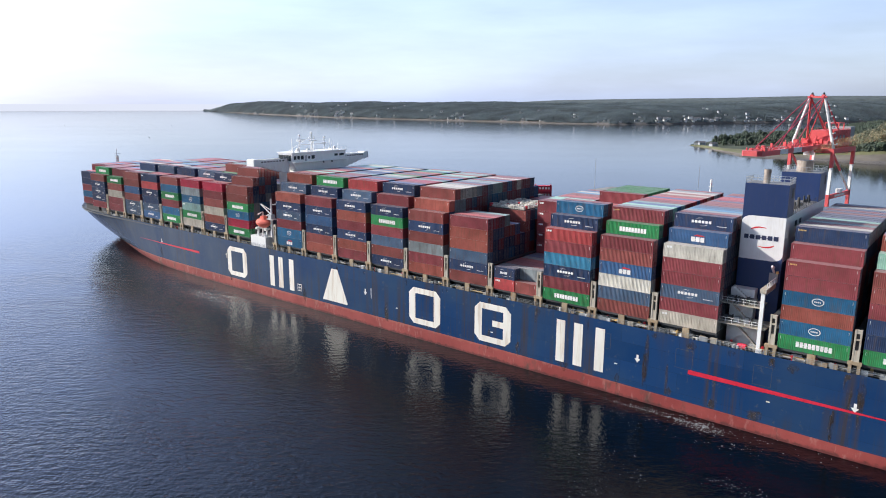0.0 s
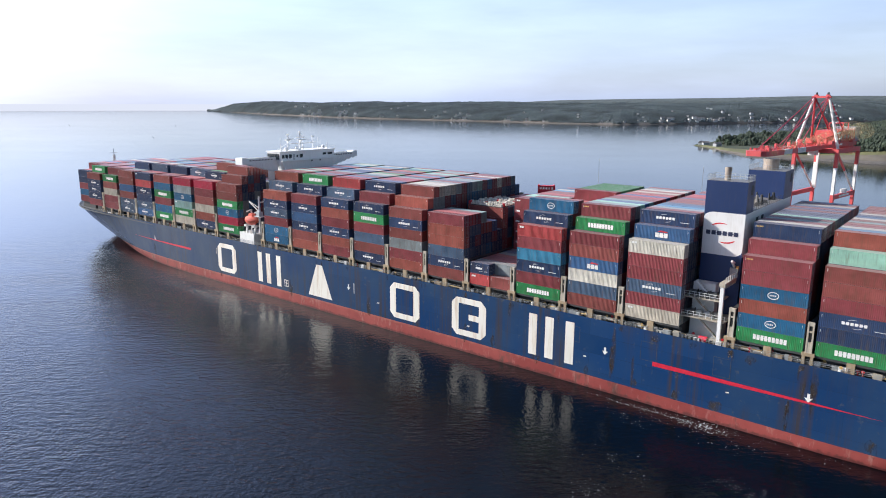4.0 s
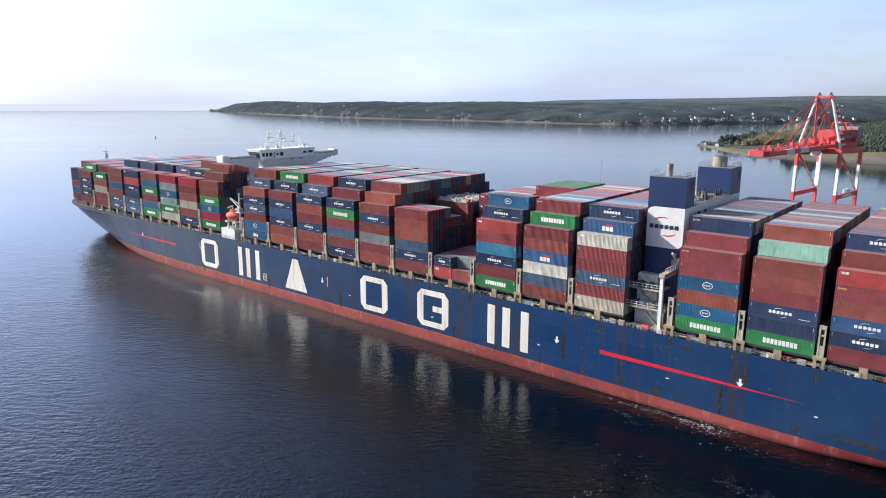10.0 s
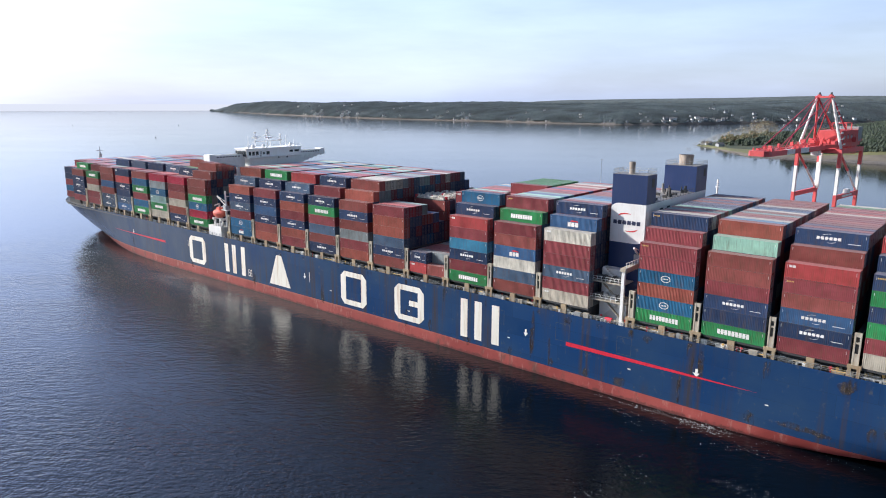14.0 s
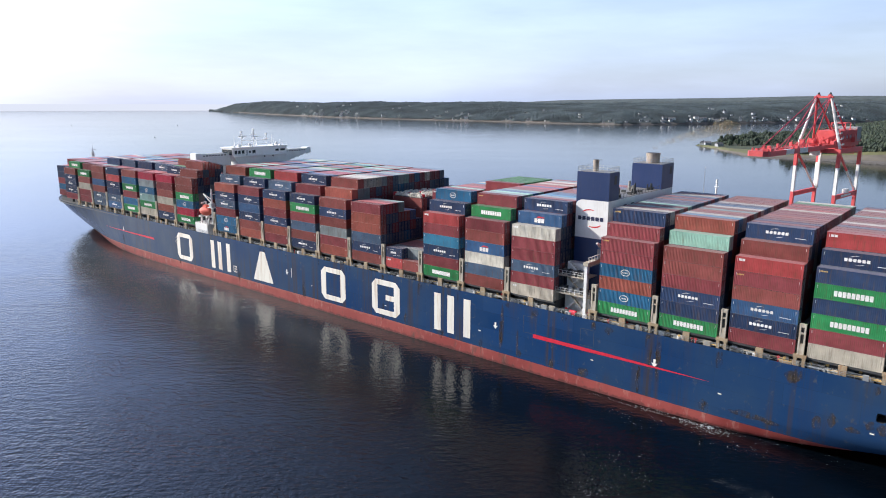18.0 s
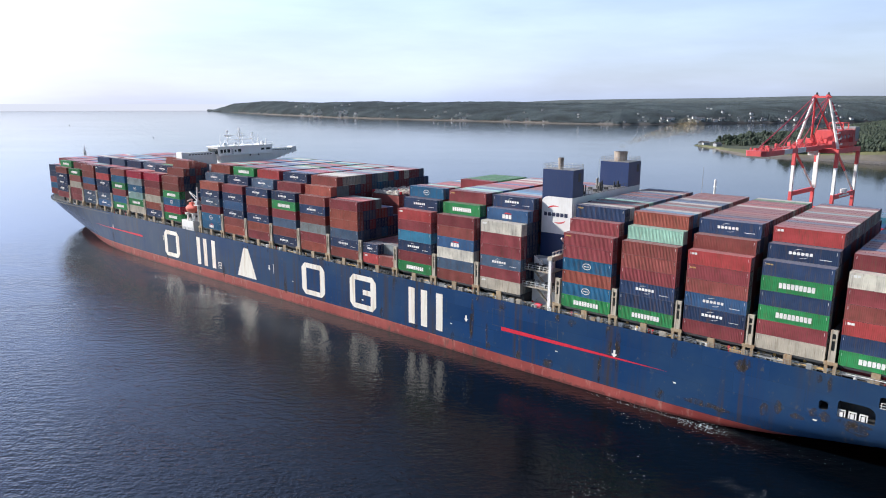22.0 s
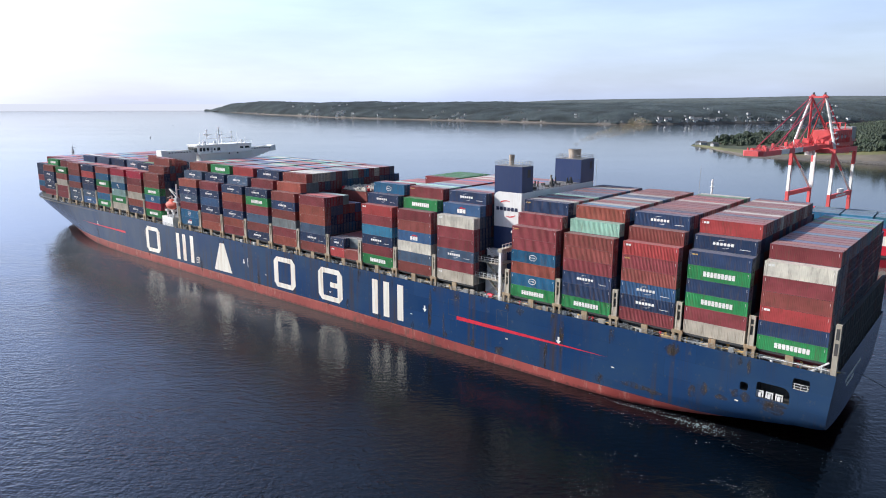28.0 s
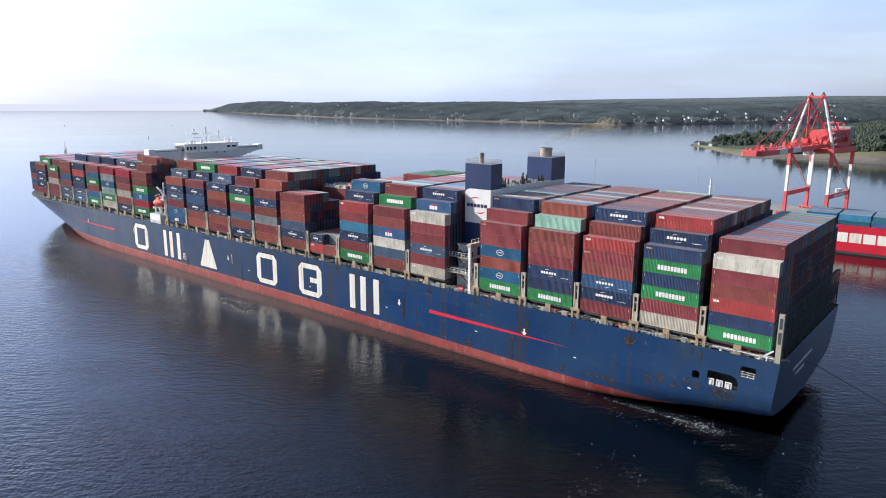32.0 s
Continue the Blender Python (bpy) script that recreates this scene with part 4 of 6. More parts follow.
for bay, fx in BAY_X.items():
    s = Shape()
    w = 23.5 if bay < 23 else 22.0
    s.box(fx - LONG, fx, -w, w, TOP - 0.6, base(bay) - 0.45)
    s.box(fx - LONG - 0.1, fx + 0.1, -25.3 if bay < 23 else -w, 25.3 if bay < 23 else w, base(bay) - 0.45, base(bay))
    part("hatch_cover", s, DARK, ship, "dark steel hatch cover under the stacks")
    s = Shape().box(fx - LONG / 2 - 0.7, fx - LONG / 2 + 0.7, 25.2, 25.75, TOP - 0.6, base(bay) - 0.1)
    if bay < 23:
        part("pillar", s, TAN, ship, "rusty tan support pillar")
    for x in (fx + 1.08,) if bay < 23 else ():
        s = Shape()
        z = base(bay)
        s.box(x - 1.0, x - 0.45, 25.1, 25.8, TOP - 0.6, z - 0.3).box(x + 0.45, x + 1.0, 25.1, 25.8, TOP - 0.6, z - 0.3).box(x - 1.15, x + 1.15, 25.05, 25.85, z - 0.3, z + 0.3)
        part("post_foot", s, TAN, ship, "rusty tan post foot")
        s = Shape()
        s.box(x - 0.6, x - 0.3, 25.0, 25.6, z + 0.3, z + 6.3).box(x + 0.3, x + 0.6, 25.0, 25.6, z + 0.3, z + 6.3)
        for a, c in ((0.3, 2.4), (4.3, 4.6), (5.6, 6.3)):
            s.box(x - 0.3, x + 0.3, 25.05, 25.55, z + a, z + c)
        part("lashing_post", s, PALE, ship, "pale slotted lashing bridge post")
        # dark plates set in the slots in place of the shade inside
        for a, c in ((2.4, 4.3), (4.6, 5.6)):
            part("post_slot", Shape().box(x - 0.3, x + 0.3, 25.02, 25.2, z + a, z + c), DARK, ship)
        walkway = part("lashing_bridge", Shape().box(x - 0.5, x + 0.5, -25, 25, z + 0.1, z + 0.25), DARK, ship, "dark steel lashing bridge between bays")
        for zz in (z + 2.9, z + 5.8):
            part("walkway", Shape().box(x - 0.5, x + 0.5, -25, 25, zz, zz + 0.15), DARK, walkway)
        for i in range(11):
            part("post", Shape().box(x - 0.4, x + 0.4, -24.5 + i * 4.85, -24.2 + i * 4.85, TOP - 0.6, z + 5.8), DARK, walkway)
s = Shape()
for z in (TOP + 0.3, TOP + 0.6, TOP + 0.95):
    s.box(2, 345, 25.87, 25.9, z - 0.02, z + 0.02)
rail = part("deck_rail", s, GREY_STEEL, ship, "grey deck rail along the port side")
for x in np.arange(2, 345, 2.4):
    part("rail_post", cached(rail_post_mesh), None, rail).location = (x, 25.85, TOP - 0.6)
q = random.Random(21)
for i in range(330):
    x = q.uniform(2, 120) if i % 2 else q.uniform(4, 340)
    if 226 < x < 241:
        continue
    y, z = q.uniform(23.6, 25.4), TOP - 0.6
    pick = q.random()
    if pick < 0.45:
        w = q.uniform(0.3, 1.1)
        part("deck_fitting", Shape().box(x - w, x + w, y - 0.3, y + 0.3, z, z + q.uniform(0.5, 1.5)), q.choice((GREY_STEEL, PALE, SHIP_WHITE, TAN, DECK)), ship)
    elif pick < 0.75:
        part("deck_pipe", Shape().tube((x - q.uniform(1, 4), y, z + 0.8), (x + q.uniform(1, 4), y, z + 0.8), 0.13, k=8), q.choice((PALE, GREY_STEEL, MARK_YELLOW)), ship)
    elif pick < 0.9:
        part("bollard", Shape().tube((x, y, z), (x, y, z + 0.9), 0.3, 0.35, k=10), q.choice((GREY_STEEL, SHIP_WHITE)), ship)
    else:
        part("valve", Shape().tube((x, y, z), (x, y, z + 1.2), 0.12, k=8).tube((x, y - 0.05, z + 1.2), (x, y + 0.05, z + 1.2), 0.3, k=10), q.choice((MARK_RED, MARK_YELLOW)), ship)

# ---- funnel casing ----
FX0, FX1 = 74.7, 83.0
s = Shape()
s.box(FX0, FX1, -19, 18.2, TOP - 0.6, 33.9)
part("casing", s, FUNNEL_NAVY, ship, "navy blue lower funnel casing")
s = Shape()
s.box(FX0, FX1, -19, 18.2, 33.9, 42.9)
casing = part("casing_band", s, SHIP_WHITE, ship, "white band round the funnel casing")
for y0, y1, name in ((13.2, 18.2, "funnel"), (-19, -11.4, "funnel")):
    s = Shape()
    s.box(FX0, FX1, y0, y1, 42.9, 49.4)
    fun = part(name, s, FUNNEL_NAVY, ship, "navy blue funnel block")
    s = Shape()
    for k in range(9):
        a = k / 8
        for xx, yy in ((FX0 + 0.1 + (FX1 - FX0 - 0.2) * a, y0 + 0.1), (FX0 + 0.1 + (FX1 - FX0 - 0.2) * a, y1 - 0.1), (FX0 + 0.1, y0 + 0.1 + (y1 - y0 - 0.2) * a), (FX1 - 0.1, y0 + 0.1 + (y1 - y0 - 0.2) * a)):
            s.box(xx - 0.03, xx + 0.03, yy - 0.03, yy + 0.03, 49.4, 50.6)
    for z in (50.0, 50.6):
        for yy in (y0 + 0.1, y1 - 0.1):
            s.box(FX0, FX1, yy - 0.03, yy + 0.03, z - 0.03, z + 0.03)
        for xx in (FX0 + 0.1, FX1 - 0.1):
            s.box(xx - 0.03, xx + 0.03, y0, y1, z - 0.03, z + 0.03)
    part("rail", s, GREY_STEEL, fun)
    s = Shape()
    s.box(FX0 - 0.03, FX0, y0 + 1.2, y0 + 2.6, 46.6, 48.6)
    part("louvre", s, DARK, fun, "dark louvre")
    s = Shape()
    if y0 > 0:
        s.tube((79.6, 15.7, 49.3), (79.6, 15.7, 52.1), 0.65, k=16)
        s.tube((79.6, 15.7, 51.4), (79.6, 15.7, 52.0), 0.72, k=16)
    else:
        s.tube((79, -15.2, 49.3), (79, -15.2, 51.9), 1.75, k=20)
        s.tube((79, -15.2, 51.3), (79, -15.2, 52.0), 1.85, k=20)
    part("exhaust_pipe", s, RUSTY_PIPE, fun, "rust-stained steel exhaust pipe")
    # the pipe is capped: a dark disc stands in for its shaded hollow
    px, py, pr, pz = (79.6, 15.7, 0.6, 52.1) if y0 > 0 else (79, -15.2, 1.7, 52.0)
    part("pipe_mouth", Shape().tube((px, py, pz), (px, py, pz + 0.02), pr, k=20), DARK, fun, "dark disc standing in for the exhaust pipe's hollow mouth")
    part("funnel_deck", Shape().box(FX0 + 0.15, FX1 - 0.15, y0 + 0.15, y1 - 0.15, 49.4, 49.46), SOOT, fun, "sooty funnel top")
part("casing_deck", Shape().box(FX0 + 0.12, FX1 - 0.12, -11.3, 13.1, 42.9, 42.98), SOOT, casing, "sooty brown deck between the funnels")
for i in range(9):
    part("duct", Shape().tube((76.2 + i % 4 * 1.6, 11.5 - i * 2.5, 42.98), (76.2 + i % 4 * 1.6, 11.5 - i * 2.5, 44.2 + (i * 5 % 3) * 0.5), 0.35, 0.3, k=10).box(75.9 + i % 4 * 1.6, 76.9 + i % 4 * 1.6, 10.6 - i * 2.5, 11.1 - i * 2.5, 42.98, 43.7), SOOT if i % 2 else DARK, casing)
s = Shape()
y = 18.23
blocks(s, 82.3, 75.5, 38.1, 39.0, 6, y, 0.24)
part("marking", s, MARK_NAVY, casing, "row of navy blocks")
for x, z, u, w in ((FX1, 42.9, -2.0, -1.3), (FX0, 33.9, 2.0, 1.3)):
    c = [(x, z)] + [(x + u * (1 - math.sin(a)), z + w * (1 - math.cos(a))) for a in np.linspace(0, math.pi / 2, 9)]
    part("band_corner", Shape().prism(c, "y", 18.204, 18.212), FUNNEL_NAVY, casing, "navy rounded corner of the band")
for a0, z in ((35, 38.9), (215, 38.3)):
    s = Shape()
    arc(s, 78.8, z, 3.2, a0 + 8, a0 + 66, 0.6, y, 0, 0.5)
    part("arc", s, MARK_RED, casing, "red painted arc")
for i in range(7):
    yy = 10 - i * 3
    part("vent_pipe", Shape().tube((77 + i % 3, yy, 42.9), (77 + i % 3, yy, 43.7 + (i * 7 % 4) * 0.4), 0.2, k=8), DARK, casing, "dark vent pipe")
    part("vent_box", Shape().box(76 + i % 2 * 3, 77 + i % 2 * 3, yy - 0.7, yy - 0.2, 42.9, 43.6), DARK, casing)
for i in range(14):
    part("rail_post", Shape().box(FX0 + 0.2, FX0 + 0.26, -11 + i * 1.75, -10.94 + i * 1.75, 42.9, 44.0), DARK, casing)
part("rail", Shape().box(FX0 + 0.2, FX0 + 0.26, -11, 13, 43.94, 44.0), DARK, casing)
for yy in (9.5, 5.5):
    part("louvre", Shape().box(FX0 - 0.03, FX0, yy - 0.9, yy + 0.9, 40.3, 41.4), DARK, casing, "dark louvre")

# thin exhaust from the larger pipe
SMOKE, n, l, b = material("thin_exhaust_smoke")
b.inputs["Base Color"].default_value, b.inputs["Roughness"].default_value = (0.62, 0.50, 0.28, 1), 1.0
b.inputs["Specular IOR Level"].default_value = 0.0
wisp = noise_node(n, l, 0.5, 4.0, 0.6)
l.new(ramp_node(n, l, wisp.outputs["Fac"], 0.36, 0.70, 0.0, 0.17), b.inputs["Alpha"])
plume = afloat(thing("exhaust_smoke", "thin yellowish exhaust smoke drifting from the funnel", "smoke"), pose(79, -15.2, 52.8))
q = random.Random(5)
for i in range(11):
    f = i / 6
    x, y, z, r = -0.4 - 10 * f, -4 * f + q.uniform(-0.5, 0.5) * f, 0.6 + 4.0 * f ** 0.8 + q.uniform(-0.4, 0.4) * f, 0.8 + 1.15 * f
    s = Shape()
    rings = [(math.cos(radians(a)), math.sin(radians(a))) for a in range(-80, 81, 20)]
    for (c0, h0), (c1, h1) in zip(rings, rings[1:]):
        s.tube((x, y, z + h0 * r * 0.7), (x, y, z + h1 * r * 0.7), c0 * r, c1 * r, k=14)
    s.f = [f4 for f4 in s.f if len(f4) == 4]
    s.m = [0] * len(s.f)
    puff = part("puff", s, SMOKE, plume)

# side platforms by the funnel
part("deckhouse", Shape().box(76.5, 83.2, 18.3, 21.2, TOP - 0.6, 21.2), SHIP_WHITE, ship, "pale grey deckhouse beside the funnel casing")
part("deckhouse", Shape().box(78.6, 83.2, 18.3, 20.6, 21.2, 28.0), SHIP_WHITE, ship, "pale grey deckhouse beside the funnel casing")
for z, x0, y1 in ((21.2, 75.0, 24.6), (25.2, 76.5, 23.6)):
    plat = part("platform", Shape().box(x0, 84, 18.4, y1, z, z + 0.22), PALE, ship, "pale steel platform")
    for i in range(8):
        part("rail_post", Shape().box(x0 + 0.1 + i * (8.8 - x0 + 75) / 7, x0 + 0.17 + i * (8.8 - x0 + 75) / 7, y1 - 0.1, y1 - 0.03, z + 0.2, z + 1.35), SHIP_WHITE, plat)
    for zz in (0.75, 1.3):
        part("rail", Shape().box(x0, 84, y1 - 0.1, y1 - 0.04, z + zz, z + zz + 0.07), SHIP_WHITE, plat)
    s = Shape().beam((x0 + 1.5, y1 - 1.4, z - 4.0), (x0 + 6.0, y1 - 1.4, z + 0.1), 0.7, 0.14)
    part("stair", s, PALE, plat, "pale steel stair")
crane_post = part("provision_crane", Shape().box(75.55, 76.25, 24.6, 25.3, TOP - 0.6, 28.9), SHIP_WHITE, ship, "white provision crane post")
part("crane_arm", Shape().box(75.3, 76.5, 17.5, 25.5, 28.9, 29.7), PALE, crane_post, "pale crane arm over the side")
for i in range(6):
    part("rail_post", Shape().box(75.3, 75.4, 18.0 + i * 1.4, 18.1 + i * 1.4, 29.7, 30.9), SHIP_WHITE, crane_post)
part("rail", Shape().box(75.3, 75.4, 17.8, 25.2, 30.8, 30.9), SHIP_WHITE, crane_post)
head = part("crane_head", Shape().box(75.1, 76.7, 16.6, 18.6, 29.7, 31.6), GREY_STEEL, crane_post, "grey slewing head of the provision crane")
part("jib", Shape().beam((75.9, 17.5, 31.2), (75.9, 20.5, 33.4), 0.35).beam((75.9, 17.5, 32.4), (75.9, 20.5, 33.6), 0.2), SHIP_WHITE, crane_post)
part("work_lamp", Shape().box(75.0, 75.4, 18.2, 18.8, 31.6, 32.1), MARK_YELLOW, crane_post)
for k in range(7):
    part("bracket", Shape().box(75.3, 76.5, 18.4 + k * 1.0, 18.55 + k * 1.0, 28.5, 28.9), PALE, crane_post)
for x, y, z in ((82.6, 23.0, 21.42), (77.2, 23.2, 21.42), (82.4, 22.4, 25.42), (80.2, 22.8, 25.42), (78.4, 22.2, 25.42)):
    part("mooring_drum", Shape().tube((x - 0.7, y, z + 0.75), (x + 0.7, y, z + 0.75), 0.6, k=12).box(x - 0.85, x - 0.7, y - 0.7, y + 0.7, z, z + 1.4).box(x + 0.7, x + 0.85, y - 0.7, y + 0.7, z, z + 1.4), DARK, ship, "dark winch drum on a platform")
for z0, z1, x0, x1 in ((21.4, 25.3, 82.8, 78.6), (25.4, 28.6, 78.4, 82.2), (16.4, 21.2, 82.8, 77.8)):
    for y in (21.3, 22.2):
        part("stair_stringer", Shape().beam((x0, y, z0), (x1, y, z1), 0.12, 0.3), SHIP_WHITE, ship)
    for k in range(9):
        part("tread", Shape().box(x0 + (x1 - x0) * k / 9 - 0.12, x0 + (x1 - x0) * k / 9 + 0.12, 21.3, 22.2, z0 + (z1 - z0) * k / 9, z0 + (z1 - z0) * k / 9 + 0.05), PALE, ship)
for x, y in ((83.6, 24.9), (80.0, 25.1), (77.6, 25.2), (74.4, 24.9), (81.8, 25.3)):
    part("bollard", Shape().tube((x - 0.35, y, TOP - 0.6), (x - 0.35, y, TOP + 0.4), 0.25, k=10).tube((x + 0.35, y, TOP - 0.6), (x + 0.35, y, TOP + 0.4), 0.25, k=10), DARK if x in (77.6, 81.8) else LIGHT_GREY, ship)
part("winch", Shape().tube((78.2, 24.6, 17.1), (79.8, 24.6, 17.1), 0.6, k=14), STRIPE_RED, ship, "red winch drum on deck")
for x, y, z in ((80.5, 24.3, 16.3), (82.0, 23.8, 16.3), (77.5, 22.8, 16.3), (79.2, 22.2, 21.42), (81.0, 22.5, 21.42)):
    part("locker", Shape().box(x - 0.5, x + 0.5, y - 0.4, y + 0.4, z, z + 1.1), GREY_STEEL, ship)
# stern lashing frame
for i in range(21):
    y = -25.2 + i * 2.52
    part("stern_post", Shape().box(1.15, 1.4, y - 0.11, y + 0.11, TOP - 0.6, 25.9), PALE if i == 20 else DECK, ship)
part("towing_line", Shape().tube((1.3, -6.0, 7.4), (-16.0, -8, -0.2), 0.07, k=6), DARK, ship, "thin dark towing line over the stern")
part("stern_corner_post", Shape().box(0.95, 1.9, 25.0, 25.85, TOP - 0.6, 26.4), PALE, ship, "pale corner post at the stern with painted dark slots")
# dark plates on the uncut post face stand in for shaded slots
for z0, z1 in ((20.6, 22.9), (23.6, 25.7)):
    part("post_slot", Shape().box(1.15, 1.7, 25.84, 25.88, z0, z1), DARK, ship)
part("corner_brace", Shape().beam((5.4, 25.6, 16.4), (2.3, 25.6, 19.0), 0.28), SHIP_WHITE, ship, "white diagonal brace at the stern corner")
part("corner_brace", Shape().beam((3.4, 25.6, 16.4), (3.4, 25.6, 18.1), 0.22), SHIP_WHITE, ship)
part("mooring_rail", Shape().tube((2.0, 25.7, 17.5), (13.5, 25.7, 17.5), 0.09, k=8), SHIP_WHITE, ship)
part("hatch_side", Shape().box(3.2, 14.6, 23.55, 23.62, TOP - 0.6, 18.2), PAINT["M"], ship, "maroon hatch side under the aft stack")
for z in (19.2, 22.3, 25.6):
    part("stern_walkway", Shape().box(1.2, 1.9, -25.3, 25.3, z, z + 0.2), DARK, ship)
for i in range(10):
    y = -25.2 + i * 5.04
    part("stern_brace", Shape().beam((1.3, y, TOP - 0.4), (1.3, y + 2.5, 25.5), 0.12).beam((1.3, y + 5.0, TOP - 0.4), (1.3, y + 2.5, 25.5), 0.12), DECK, ship)
# white bundles carried on the low bay
for i in range(6):
    for j in range(5):
        q = random.Random(i * 9 + j)
        x, y = 143.0 + j * 2.35, row_y(7 + i)
        z = base(10) + TIER * 6
        bundle = thing("cargo_bundle", "pale beige wrapped cargo bundle lashed on containers", "cargo bundle", "wrapped cargo bundles")
        part("pallet", Shape().box(-1.1, 1.1, -1.15, 1.15, 0.0, 0.18), DARK, bundle)
        for k in range(6):
            sx, sy, h = -0.72 + (k % 3) * 0.72, -0.55 + (k // 3) * 1.1, q.uniform(0.5, 1.15)
            w, d = q.uniform(0.24, 0.34), q.uniform(0.38, 0.5)
            part("sack", Shape().prism([(sx - w, sy - d * 0.8), (sx - w * 0.7, sy - d), (sx + w * 0.7, sy - d), (sx + w, sy - d * 0.8), (sx + w, sy + d * 0.8), (sx, sy + d), (sx - w, sy + d * 0.8)], "z", 0.18, h), CANVAS if (k + 5 * i + 3 * j) % 17 else MARK_RED, bundle)
        afloat(bundle, pose(x, y, z))

# ---- bridge and accommodation ----
s = Shape()
s.box(232.4, 239.8, -12.4, 12.4, TOP - 0.6, 41.0)
tower = part("accommodation", s, HAZED_WHITE, ship, "white accommodation tower")
s = Shape()
s.prism([(-10.0, 41.0), (10.0, 41.0), (12.4, 44.6), (12.6, 47.5), (-12.6, 47.5), (-12.4, 44.6)], "x", 232.4, 239.6)
bridge = part("wheelhouse", s, HAZED_WHITE, ship, "white wheelhouse")
part("roof", Shape().box(232.0, 240.0, -12.9, 12.9, 47.5, 47.75), HAZED_WHITE, bridge)
for y0, y1, z0, z1 in ((10.6, 11.7, 45.2, 46.6), (9.1, 10.2, 45.2, 46.6), (7.4, 8.6, 45.2, 46.6), (4.6, 5.3, 45.4, 46.3), (2.4, 3.8, 45.2, 46.5), (-11.6, -9.4, 45.7, 46.5), (-8.6, -7.0, 45.7, 46.5), (-2.0, -1.4, 43.6, 44.2), (-6.0, -5.4, 43.6, 44.2)):
    window = part("window", Shape().box(232.34, 232.38, y0, y1, z0, z1), GLASS, bridge)
    part("frame", Shape().box(232.31, 232.4, y0 - 0.1, y1 + 0.1, z0 - 0.12, z0).box(232.31, 232.4, y0 - 0.1, y1 + 0.1, z1, z1 + 0.12), HAZED_WHITE, window)
for i in range(5):
    part("window", Shape().box(232.9 + i * 1.34, 234.0 + i * 1.34, 12.56, 12.68, 44.9, 46.9), GLASS, bridge)
part("door", Shape().box(232.33, 232.4, 5.9, 6.8, 44.6, 46.6), LIGHT_GREY, bridge)
part("catwalk", Shape().box(231.2, 232.4, -12.4, 12.4, 44.3, 44.5), HAZED_WHITE, bridge)
for i in range(15):
    part("rail_post", Shape().box(231.2, 231.26, -12.3 + i * 1.75, -12.24 + i * 1.75, 44.5, 45.5), HAZED_WHITE, bridge)
part("rail", Shape().box(231.2, 231.25, -12.3, 12.3, 45.45, 45.52), HAZED_WHITE, bridge)
for side in (1, -1):
    s = Shape()
    s.prism([(12.0 * side, 40.5), (12.0 * side, 44.7), (26.6 * side, 44.7), (26.6 * side, 43.9), (23.5 * side, 43.7)], "x", 234.6, 238.5)
    wing = part("bridge_wing", s, HAZED_WHITE, ship, "white bridge wing on a tapered bracket")
    for x in (234.6, 238.4):
        part("bulwark", Shape().box(x, x + 0.1, *sorted((12.6 * side, 26.6 * side)), 44.7, 45.8), HAZED_WHITE, wing)
    part("bulwark", Shape().box(234.6, 238.5, *sorted((26.5 * side, 26.6 * side)), 44.7, 46.0), HAZED_WHITE, wing)
    part("wing_cab", Shape().box(234.8, 238.3, *sorted((24.6 * side, 26.5 * side)), 44.7, 46.2), HAZED_WHITE, wing, "white wing control cab")
    for i in range(6):
        y = (13.4 + i * 2.2) * side
        part("strut", Shape().beam((234.55, y, 40.7 + i * 0.55), (234.55, y + 1.1 * side, 44.6), 0.22).beam((234.55, y + 2.2 * side, 41.2 + i * 0.55), (234.55, y + 1.1 * side, 44.6), 0.22), HAZED_WHITE, wing, "white lattice strut")
    for i in range(8):
        part("scupper", Shape().box(234.55, 234.6, *sorted(((14.2 + i * 1.25) * side, (14.9 + i * 1.25) * side)), 44.95, 45.35), DARK, wing)
for y, z, r in ((0.5, 54.2, 0.32), (6.0, 53.4, 0.2), (-5.5, 52.4, 0.2)):
    s = Shape()
    s.tube((236, y, 47.7), (236, y, z), r, r * 0.6, k=8)
    s.box(235.9, 236.1, y - 1.3, y + 1.3, z - 2.2, z - 1.95)
    s.box(235.9, 236.1, y - 0.7, y + 0.7, z - 1.1, z - 0.9)
    s.box(235.7, 236.3, y - 0.35, y + 0.35, z - 0.3, z + 0.2)
    part("mast", s, HAZED_WHITE, bridge, "white radar mast with crosstrees")
for x, y, h in ((234.2, 10.6, 2.2), (237.5, 8.2, 4.4), (234.6, 2.4, 3.4), (238.0, -2.2, 5.2), (234.4, -7.6, 3.0), (237.2, -9.0, 4.2), (235.2, -11.4, 2.4), (238.6, 4.4, 3.8)):
    part("aerial", Shape().tube((x, y, 47.7), (x, y, 47.7 + h), 0.1, 0.06, k=6).box(x - 0.3, x + 0.3, y - 0.3, y + 0.3, 47.7, 48.2), HAZED_WHITE, bridge, "thin white aerial")
for y, z in ((0.5, 51.2), (6.0, 51.6)):
    part("radar_scanner", Shape().box(235.2, 235.5, y - 1.7, y + 1.7, z, z + 0.35).tube((235.35, y, z - 0.5), (235.35, y, z), 0.25, k=8).box(235.3, 236.0, y - 0.3, y + 0.3, z - 0.6, z - 0.4), HAZED_WHITE, bridge, "white radar scanner bar")
for i in range(4):
    part("mast_stay", Shape().beam((236, 0.5, 53.0), (233.0 + i % 2 * 6, -9 + i * 6, 47.7), 0.09), HAZED_WHITE, bridge)
part("mast_beam", Shape().box(235.9, 236.1, -5.5, 6.0, 49.9, 50.15), HAZED_WHITE, bridge)
